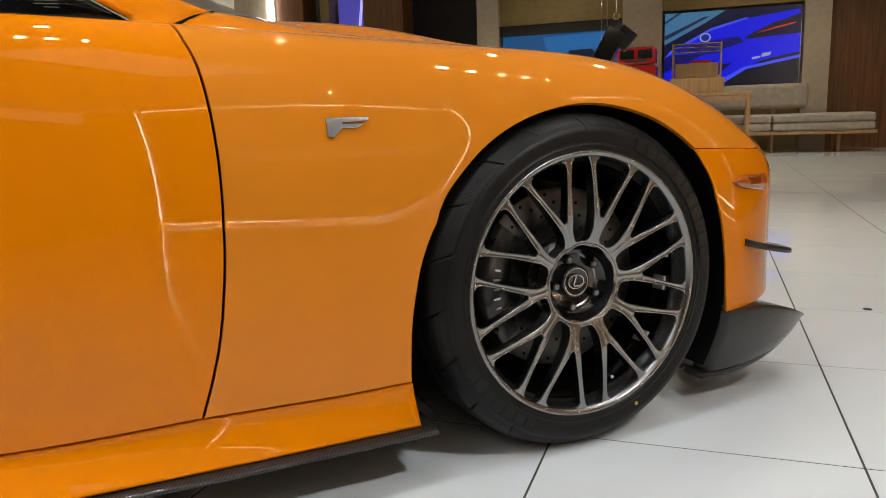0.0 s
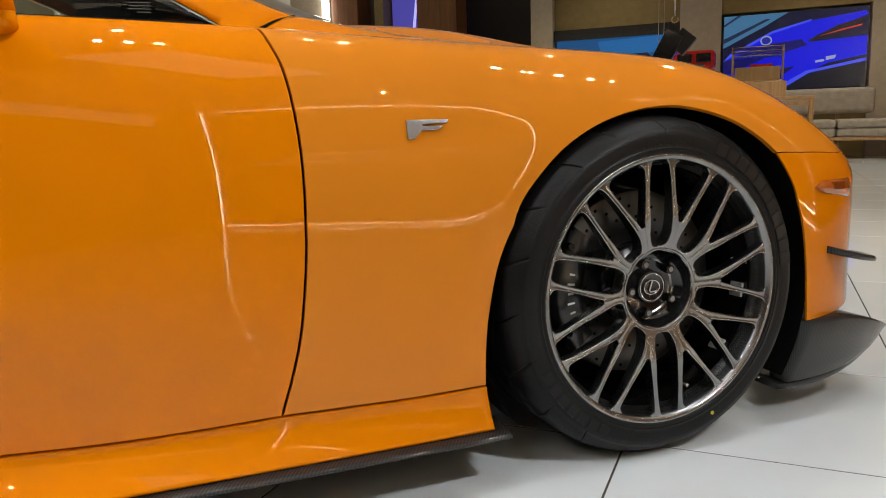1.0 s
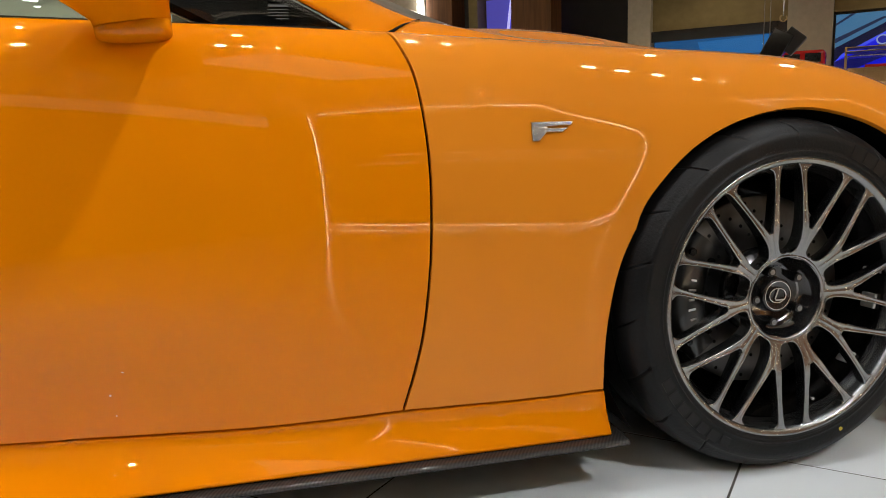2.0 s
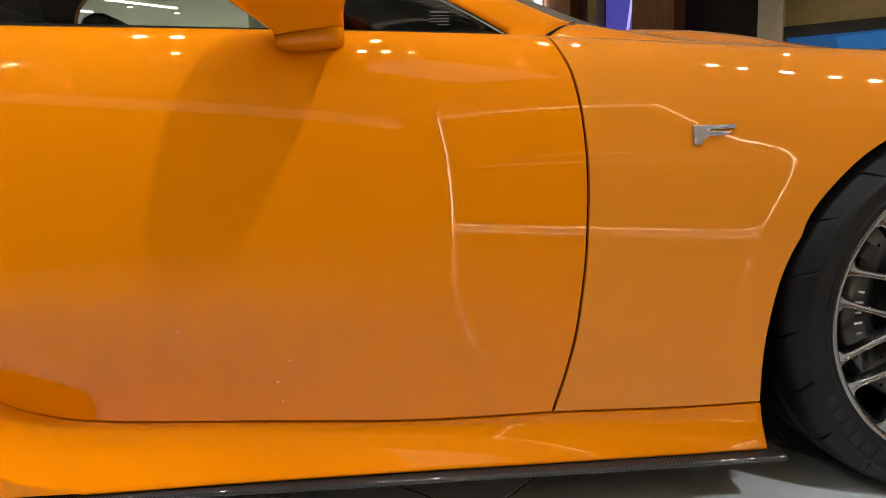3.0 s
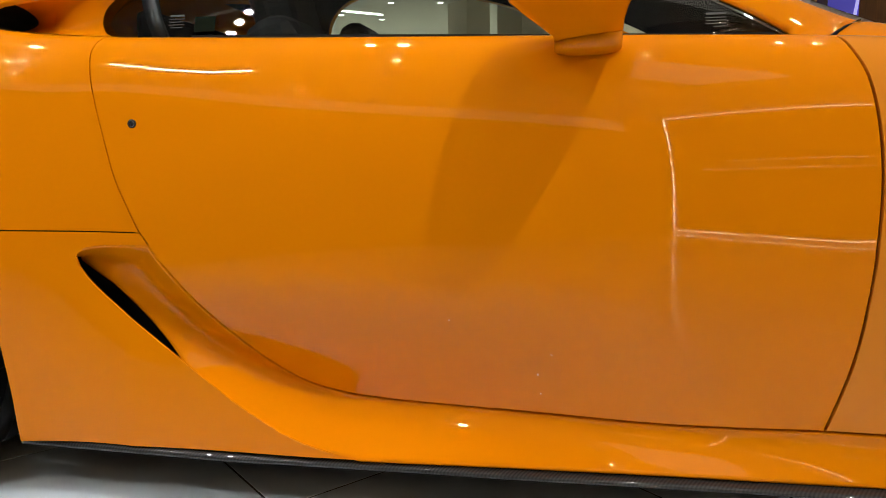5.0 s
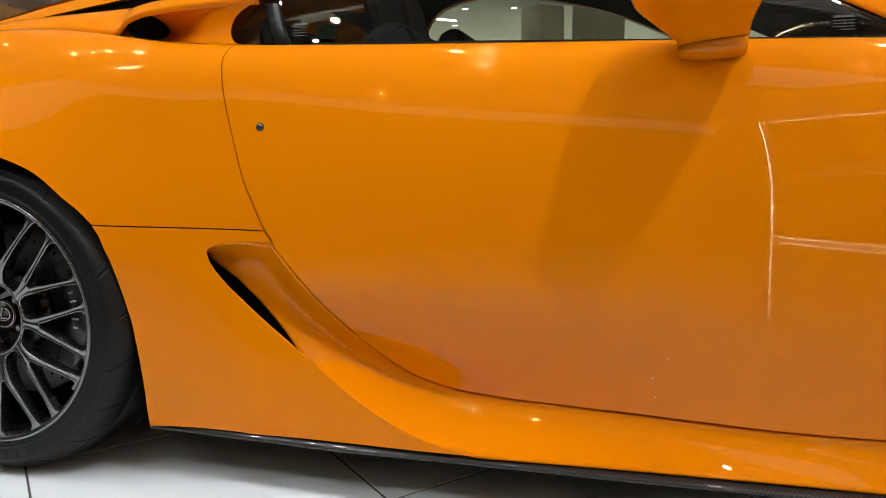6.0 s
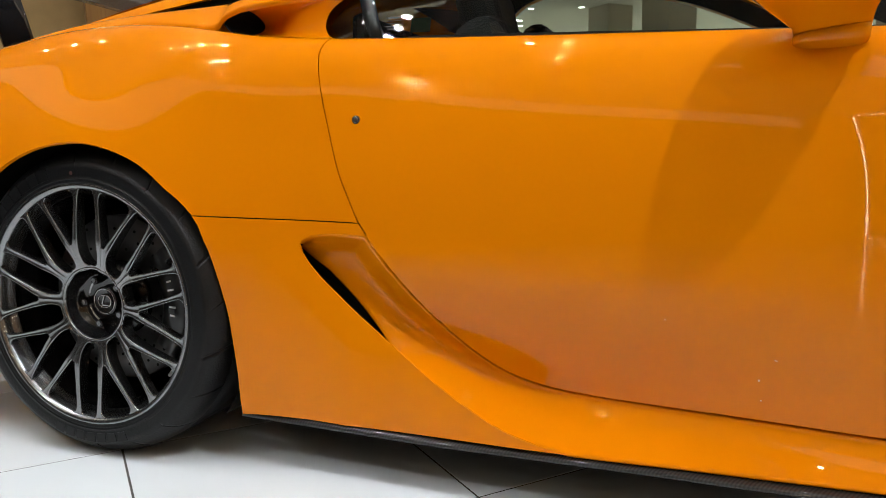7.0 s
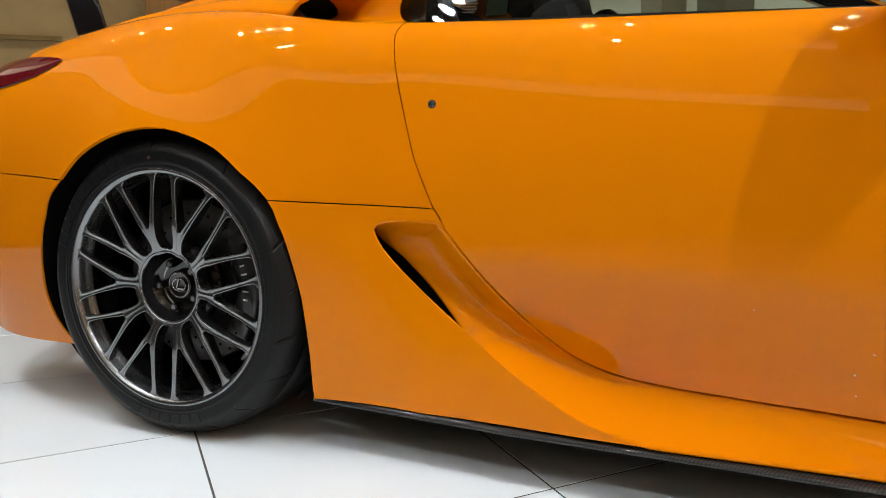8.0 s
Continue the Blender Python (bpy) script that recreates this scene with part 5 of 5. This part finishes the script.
NAVY, BLUE, SKY = (0.002, 0.004, 0.03), (0.002, 0.005, 0.72), (0.05, 0.16, 0.30)
RIGHT_PICTURE = []
RIGHT_PICTURE.append(("sky_shape", [(0, 0), (0.46, 0), (0.3, 0.16), (0, 0.42)], SKY))
RIGHT_PICTURE.append(("roof_line", [(0.0, 0.3), (0.3, 0.07), (0.34, 0.07), (0.0, 0.36)], (0.01, 0.02, 0.06)))
RIGHT_PICTURE.append(("roof_line", [(0.1, 0.0), (0.13, 0.0), (0.0, 0.14), (0.0, 0.11)], (0.01, 0.02, 0.06)))
RIGHT_PICTURE.append(("body_shape", [(0, 0.62), (0.05, 0.52), (0.35, 0.25), (0.62, 0.13), (0.98, 0.05), (1, 0.1), (0.66, 0.32), (0.62, 0.4), (1, 0.36), (1, 0.6), (0.75, 0.68), (0.4, 0.95), (0.36, 1), (0, 1)], BLUE))
RIGHT_PICTURE.append(("deep_shape", [(0, 0.6), (0.3, 0.4), (0.56, 0.36), (0.6, 0.44), (0.3, 0.58), (0, 0.8)], (0.003, 0.004, 0.12)))
RIGHT_PICTURE.append(("deep_shape", [(0.0, 0.97), (0.25, 0.78), (0.52, 0.7), (0.3, 1.0), (0.0, 1.0)], (0.002, 0.003, 0.05)))
RIGHT_PICTURE.append(("light_line", [(0, 0.6), (0.05, 0.5), (0.35, 0.23), (0.62, 0.11), (0.62, 0.135), (0.35, 0.262), (0.06, 0.54)], (0.05, 0.08, 0.85)))
RIGHT_PICTURE.append(("light_line", [(0.36, 1), (0.6, 0.77), (1, 0.64), (1, 0.68), (0.62, 0.8), (0.43, 1)], (0.05, 0.08, 0.85)))
RIGHT_PICTURE.append(("lower_shape", [(0.45, 1), (0.63, 0.82), (1, 0.7), (1, 1)], (0.002, 0.003, 0.012)))
RIGHT_PICTURE.append(("lamp_shape", [(0.6, 0.38), (0.8, 0.21), (0.96, 0.14), (0.97, 0.2), (0.82, 0.31), (0.62, 0.4)], (0.01, 0.006, 0.012)))
RIGHT_PICTURE.append(("red_line", [(0.68, 0.335), (0.82, 0.265), (0.96, 0.215), (0.96, 0.235), (0.82, 0.285)], (0.5, 0.03, 0.03)))
RIGHT_PICTURE.append(("plain_badge", oval(0.31, 0.35, 0.042, 0.062), (0.25, 0.32, 0.5)))
RIGHT_PICTURE.append(("badge_field", oval(0.31, 0.35, 0.032, 0.046), (0.01, 0.015, 0.3)))
RIGHT_PICTURE.append(("plain_bar", [(0.66, 0.645), (0.72, 0.63), (0.72, 0.66), (0.66, 0.675)], (0.3, 0.35, 0.5)))
RIGHT_PICTURE.append(("plain_bar", [(0.73, 0.6), (0.8, 0.585), (0.79, 0.63), (0.73, 0.65)], (0.3, 0.35, 0.5)))
LEFT_PICTURE = []
LEFT_PICTURE.append(("sky_shape", [(0, 0.05), (1, 0.02), (1, 0.55), (0, 0.6)], (0.008, 0.06, 0.17)))
LEFT_PICTURE.append(("sky_shape", [(0.35, 0.1), (0.95, 0.06), (0.9, 0.3), (0.4, 0.4)], (0.012, 0.1, 0.28)))
LEFT_PICTURE.append(("ground_shape", [(0, 0.62), (1, 0.58), (1, 1), (0, 1)], (0.006, 0.035, 0.075)))
LEFT_PICTURE.append(("car_shape", [(0.44, 0.66), (0.46, 0.5), (0.53, 0.47), (0.58, 0.33), (0.76, 0.32), (0.82, 0.45), (0.9, 0.49), (0.92, 0.66), (0.88, 0.73), (0.5, 0.74)], (0.003, 0.008, 0.02)))
LEFT_PICTURE.append(("lamp_dot", [(0.48, 0.55), (0.54, 0.54), (0.54, 0.57), (0.49, 0.58)], (0.3, 0.5, 0.7)))
LEFT_PICTURE.append(("lamp_dot", [(0.84, 0.53), (0.9, 0.52), (0.89, 0.55), (0.84, 0.56)], (0.3, 0.5, 0.7)))
LEFT_PICTURE.append(("light_line", [(0.05, 0.7), (0.95, 0.8), (0.95, 0.815), (0.05, 0.715)], (0.05, 0.2, 0.35)))
LEFT_PICTURE.append(("light_line", [(0.1, 0.9), (0.6, 0.86), (0.6, 0.87), (0.1, 0.915)], (0.04, 0.15, 0.25)))
for v0, v1, z0, z1, picture, words in ((-3.27, -1.29, 0.98, 2.00, LEFT_PICTURE, "large lit wall screen with a dark car shape on blue"), (-0.65, 1.32, 0.98, 2.13, RIGHT_PICTURE, "large lit wall screen showing deep blue slanting shapes")):
    wide, high = v1 - v0 - 0.03, z1 - z0 - 0.03
    tv = thing("wall_screen", words, "screen", room_pose(12.44, (v0 + v1) / 2, (z0 + z1) / 2), "wall screens")
    part("screen_case", box(v1 - v0, 0.06, z1 - z0, (0, 0.035, 0), 0.006), GLOSS_BLACK, tv)
    display = part("display", box(wide, 0.006, high, (0, 0.0035, 0)), lit(NAVY), tv)
    for k, (name, outline, colour) in enumerate(picture):
        shape_on(name, outline, wide, high, lit(colour, 1.25 if picture is LEFT_PICTURE else 1.0), display, k + 1)


# flush floor socket
socket = thing("floor_socket", "small dark round socket cover flush with the tiles", "floor socket", pose(4.023, -0.505, 0.0))
part("cover", rod(0.012, 0.003, (0, 0, 0.0015), "z", 28, bevel=0.0008), BLACK, socket)
part("cover_ring", revolve("cover_ring", [(0.012, 0.0), (0.014, 0.0), (0.014, 0.0022), (0.012, 0.003)], 28, closed=True), EMBLEM, socket).matrix_basis = pose(0, 0, 0, 90)

# bench sofa under the screen
sofa = thing("bench_sofa", "long beige fabric bench sofa with wooden legs", "sofa", room_pose(11.75, 0.9, 0))
part("base_board", box(2.6, 0.75, 0.05, (0, 0, 0.275), 0.015), OAK, sofa, "oak base board")
part("seat_cushion", box(1.28, 0.78, 0.11, (0.63, 0, 0.36), 0.035, 3), FABRIC, sofa)
part("seat_cushion", box(1.28, 0.78, 0.11, (-0.66, 0, 0.36), 0.035, 3), FABRIC, sofa)
part("seat_cushion", box(1.28, 0.78, 0.12, (0.63, 0, 0.475), 0.04, 3), FABRIC, sofa)
part("seat_cushion", box(1.28, 0.78, 0.12, (-0.66, 0, 0.475), 0.04, 3), FABRIC, sofa)
part("back_cushion", box(1.75, 0.22, 0.36, (-0.38, 0.26, 0.79), 0.06, 3), FABRIC, sofa)
part("back_post", box(0.06, 0.05, 0.30, (0.05, 0.30, 0.55)), OAK, sofa)
for x in (-1.1, 0.0, 0.85):
    for y in (-0.25, 0.28):
        leg = part("leg", rod(0.028, 0.26, (0, 0, 0), "z", 14, r2=0.018), OAK, sofa)
        leg.matrix_basis = pose(x, y, 0.13, 180)

# side table with a plinth and display case
table = thing("side_table", "light oak console table with slim square legs", "table", room_pose(11.0, 0.02, 0))
part("table_top", box(1.1, 0.5, 0.045, (0, 0, 0.84), 0.008), OAK, table)
for x in (-0.52, 0.52):
    for y in (-0.22, 0.22):
        part("leg", box(0.045, 0.045, 0.82, (x, y, 0.41), 0.005), OAK, table)
part("rail", box(1.04, 0.03, 0.05, (0, -0.22, 0.77)), OAK, table)
plinth = part("plinth", box(0.70, 0.42, 0.20, (0, 0, 0.0), 0.006), OAK, None)
plinth.matrix_basis = room_pose(11.0, -0.12, 0.965)
tagged(plinth, "pale wooden plinth block on the console table", "plinth")
case = thing("display_case", "small glass display case with brass frame and shelves", "display case", room_pose(11.0, -0.13, 1.067))
for x in (-0.31, 0.31):
    for y in (-0.17, 0.17):
        part("post", box(0.018, 0.018, 0.46, (x, y, 0.23)), BRASS, case)
for z in (0.01, 0.34, 0.40, 0.45):
    part("shelf", box(0.64, 0.36, 0.014, (0, 0, z), 0.003), BRASS if z != 0.34 else STEEL, case)
pane = part("pane", box(0.62, 0.004, 0.44, (0, -0.178, 0.23)), CLEAR, case, "clear glass front pane")
pane.visible_shadow = False
part("inner_block", box(0.56, 0.28, 0.18, (0, 0, 0.107), 0.005), OAK, case)
part("red_tray", box(0.28, 0.2, 0.035, (0.05, -0.02, 0.216), 0.006), RED, case, "flat red case on the inner block")

# red chest and hanging spot
chest = thing("red_tool_chest", "glossy red metal chest with black trim", "chest", room_pose(11.6, -0.98, 0))
part("chest_body", box(0.58, 0.4, 1.30, (0, 0, 0.65), 0.03, 3), RED, chest)
part("chest_lid", box(0.56, 0.38, 0.26, (0, 0, 1.44), 0.05, 3), RED, chest)
for x in (-0.13, 0.13):
    part("trim", box(0.20, 0.02, 0.13, (x, -0.192, 1.46), 0.012), GLOSS_BLACK, chest)
part("handle", box(0.30, 0.03, 0.025, (0, -0.21, 1.36), 0.008), BLACK, chest)
spot = thing("hanging_case", "black angular box hanging from a hook on thin cables", "hanging box", room_pose(9.0, -1.05, 1.44))
b1 = part("case_body", box(0.22, 0.16, 0.40, (0, 0, 0), 0.012), GLOSS_BLACK, spot)
b1.matrix_basis = pose(-0.02, 0, -0.02, 0, 28, 0)
b2 = part("case_flap", box(0.20, 0.13, 0.24, (0, 0, 0), 0.010), BLACK, spot)
b2.matrix_basis = pose(0.14, 0.02, 0.05, 0, 40, 0)
part("hook", rod(0.006, 1.35, (0.05, 0, 1.00), "z", 8), STEEL, spot)
bend = [((0.05 + 0.035 * math.sin(a), 0, 0.30 - 0.035 * math.cos(a)), (0, 1, 0), (math.sin(a), 0, -math.cos(a))) for a in np.linspace(-2.6, 2.2, 14)]
part("hook_bend", sweep("hook_bend", bend, [[(0.007 * math.cos(b), 0.007 * math.sin(b)) for b in np.linspace(0, 2 * math.pi, 9)[:-1]]] * 14), BRASS, spot, "brass hook")
for v in (-1.54, -1.46):
    cable = part("cable", rod(0.006, CEIL, (0, 0, CEIL / 2), "z", 8), STEEL, None)
    cable.matrix_basis = room_pose(11.9, v, 0)
    tagged(cable, "thin steel cable from floor to ceiling", "cable")

# left part of the screen wall: dark opening with columns, purple screen, light strip
LED = glowing("led_white", (1.0, 0.95, 0.88), 9.0)
LED_PURPLE = glowing("led_purple", (0.10, 0.09, 0.55), 0.55)
wall_box("pier", 12.3, 12.7, -8.4, -7.66, 0, CEIL, STONE, "stone pier beside the light strip", "pier")
strip = wall_box("light_strip", 12.2, 12.26, -7.64, -7.52, 0.3, CEIL - 0.1, LED, "vertical white light strip", "light", "")
wall_box("column", 12.3, 12.8, -7.5, -6.95, 0, CEIL, WALNUT, "dark walnut column", "column")
wall_box("column", 12.3, 12.8, -6.6, -6.42, 0, CEIL, BRONZE, "bronze column", "column")
wall_box("column", 12.3, 12.8, -5.75, -5.0, 0, CEIL, WALNUT, "dark walnut column", "column")
ps = thing("purple_screen", "tall violet lit screen with a pale slanting stripe", "screen", room_pose(12.6, -6.1, 1.5))
part("display", box(0.56, 0.03, 2.9, (0, 0, 0), 0.004), LED_PURPLE, ps)
stripe = part("stripe", box(0.05, 0.01, 1.6, (0, 0, 0)), glowing("led_lilac", (0.5, 0.48, 1.0), 1.0), ps)
stripe.matrix_basis = pose(0.15, -0.022, 0.85, 0, 8, 0)
wall_box("wall_dark", 13.6, 13.8, -8.4, -3.3, 0, CEIL, DARKWALL, "dark recess wall")

# cabinet wall on the far left
wall_box("wall_left", -3.1, 2.3, -8.3, -8.0, 0, CEIL, GOLD_STONE, "beige stone clad wall")
wall_box("shelf_ledge", -3.1, -0.75, -8.0, -7.94, 1.565, 1.605, BRONZE, "bronze ledge on the stone wall", "ledge")
cab = thing("wall_cabinet", "golden wood wall cabinet with flat doors", "cabinet", room_pose(1.1, -7.95, 0, 90))
part("body", box(2.3, 0.5, 2.6, (0, 0, 1.3), 0.01), CABINET, cab)
for k in range(4):
    for j in range(3):
        part("cabinet_door", box(0.55, 0.02, 0.84, (-0.855 + 0.57 * k, 0.26, 0.45 + 0.86 * j), 0.004), CABINET, cab)

# far gallery: columns and linear lights under the ceiling
for u, v in ((5.0, -13.0), (9.5, -12.0), (8.6, -9.5)):
    wall_box("column", u - 0.3, u + 0.3, v - 0.3, v + 0.3, 0, CEIL, STONE, "square stone column", "column")
for u, v, length in ((8.0, -14.0, 1.5), (7.0, -15.5, 1.5), (5.0, -11.0, 1.4)):
    lamp = part("linear_light", box(0.05, length, 0.03, (0, 0, 0), 0.005), LED, None)
    lamp.matrix_basis = room_pose(u, v, CEIL - 0.016)
    tagged(lamp, "slim linear ceiling light", "light", "linear ceiling lights")
for u, v in ((8.14, -12.75), (8.96, -12.22), (9.12, -14.6), (8.03, -14.52)):
    down = thing("downlight", "small round glowing downlight in the white ceiling", "light", room_pose(u, v, CEIL - 0.004), "gallery downlights")
    part("lens", rod(0.055, 0.012, (0, 0, -0.004), "z", 20, bevel=0.002), LED, down)
    part("rim", revolve("rim", [(0.056, -0.003), (0.072, -0.003), (0.072, 0.009), (0.056, 0.009)], 24, closed=True), STEEL, down).matrix_basis = pose(0, 0, 0, 90)

# ---------------------------------------------------------------- lamps in the ceiling
TRIM = plain("lamp_trim", (0.7, 0.68, 0.64), 0.4)
# The 21 W lamp is an added fill that brightens the rear quarter.
SPOTS = [(0.47, -1.45, 7), (-1.25, -1.52, 21), (1.47, -1.18, 2.6), (1.62, -1.18, 2.6), (1.78, -1.21, 2.6), (1.60, -0.12, 2.5), (3.48, -1.10, 2.8), (3.62, -1.20, 2.8), (3.78, -1.28, 2.8), (3.97, -1.40, 2.8), (4.16, -1.50, 2.8),
         (-0.95, -1.25, 5), (-0.76, -1.0, 5), (-0.57, -0.75, 5), (0.41, 0.06, 4), (0.59, 0.04, 4), (2.60, 0.24, 4), (2.80, 0.22, 4), (4.15, 0.90, 6), (-2.95, -0.90, 9), (-2.56, -0.94, 9), (-2.22, -0.94, 9),
         (-0.48, -2.12, 2.5), (-0.57, -2.22, 2.5), (-0.66, -2.32, 2.5)]
ring = revolve("trim_ring", [(0.032, 0.0), (0.045, 0.0), (0.045, 0.012), (0.032, 0.02)], 24, closed=True)
ring.materials.append(TRIM)
for x, y, watts in SPOTS:
    fix = thing("ceiling_spot", "small round white ceiling spotlight", "spotlight", pose(x, y, CEIL), "ceiling spotlights")
    part("trim_ring", ring, TRIM, fix).matrix_basis = pose(0, 0, -0.006, 90)
    disk_lamp("ceiling_spot_lamp", (x, y, CEIL - 0.02), watts, 0.06, spread=130)
# accent spots turned towards the car's door, flank and front wheel
# The third is an added fill for fender and wheel, without a known fixture.
for x, y, watts, aim, high, wide in ((2.42, -1.72, 4.2, 0.85, 0.45, 48), (-0.58, -3.25, 4.0, 0.32, 0.36, 54), (3.2, -3.5, 4.2, 2.45, 0.25, 44)):
    fix = thing("ceiling_spot", "small round white ceiling spotlight", "spotlight", pose(x, y, CEIL), "ceiling spotlights")
    part("trim_ring", ring, TRIM, fix).matrix_basis = pose(0, 0, -0.006, 90)
    part("spot_can", revolve("spot_can", [(0.034, 0.0), (0.034, 0.05), (0.030, 0.05), (0.030, 0.004)], 24), TRIM, fix).matrix_basis = pose(0, 0, -0.055, 90)
    disk_lamp("accent_spot_lamp", (x, y, CEIL - 0.06), watts, 0.020, Vector((aim, -0.86, high)), spread=wide)
# Bare disks without fixtures, added to brighten the walls, room and gallery.
for u, v in ((11.3, -2.3), (11.2, 0.6), (10.6, 1.9), (-1.2, -6.6), (0.8, -6.4)):
    disk_lamp("wall_lamp", rm(u, v, CEIL - 0.02), 12, 0.10, colour=WARM)
for u, v in ((9.0, 0.5), (9.5, -3.0), (8.0, -6.5), (4.5, 0.5), (2.0, -5.0), (4.0, -11.0), (9.0, -13.0)):
    disk_lamp("room_lamp", rm(u, v, CEIL - 0.02), 32, 0.16, colour=WARM)
for u, v in ((14.0, -12.0), (18.0, -16.0), (12.0, -18.0), (19.0, -10.0), (7.0, -19.0), (21.0, -22.0), (15.0, -23.0)):
    disk_lamp("gallery_lamp", rm(u, v, CEIL - 0.02), 210, 0.14, colour=WARM, spread=150)

# ---------------------------------------------------------------- floor: 0.6 m tiles at 46 degrees to the car
wall_box("floor", U0, U1, V0, V1, -0.2, -0.0012, GROUT, "white polished tile floor with thin dark joints", "floor")
TS, GAP = 0.6, 0.0045
tile_bm = box(TS - GAP, TS - GAP, 0.02, (0, 0, 0), 0.0008, 1)
tile_mesh = bpy.data.meshes.new("tile")
tile_bm.to_mesh(tile_mesh)
tile_bm.free()
tile_mesh.materials.append(TILE)
floor_ob = bpy.data.objects["floor"]
inv = floor_ob.matrix_basis.inverted()
CROSS = Vector((3.008, -1.235, 0))
far = []
rel = CROSS - RO
u_off, v_off = rel.dot(RU) % TS, rel.dot(RV) % TS
for i in range(int((U1 - U0) / TS) - 1):
    for j in range(int((V1 - V0) / TS) - 1):
        u, v = math.floor(U0 / TS) * TS + u_off + TS * (i + 1.5), math.floor(V0 / TS) * TS + v_off + TS * (j + 1.5)
        if u > U1 - 0.3 or v > V1 - 0.3:
            continue
        if -3.6 < u < 8.5 and -4.0 < v < 2.9:
            ob = new("tile", tile_mesh)
            ob.parent = floor_ob
            ob.matrix_basis = inv @ room_pose(u, v, -0.010)
        else:
            far.append((u, v))
verts, faces = [], []
for u, v in far:
    s = (TS - GAP) / 2
    k = len(verts)
    for du, dv in ((-s, -s), (-s, s), (s, s), (s, -s)):
        verts.append(tuple(inv @ rm(u + du, v + dv, 0.0)))
    faces.append((k, k + 1, k + 2, k + 3))
more = part("far_tiles", to_mesh("far_tiles", verts, faces, False), TILE, floor_ob)
more["kind"] = "stuff"
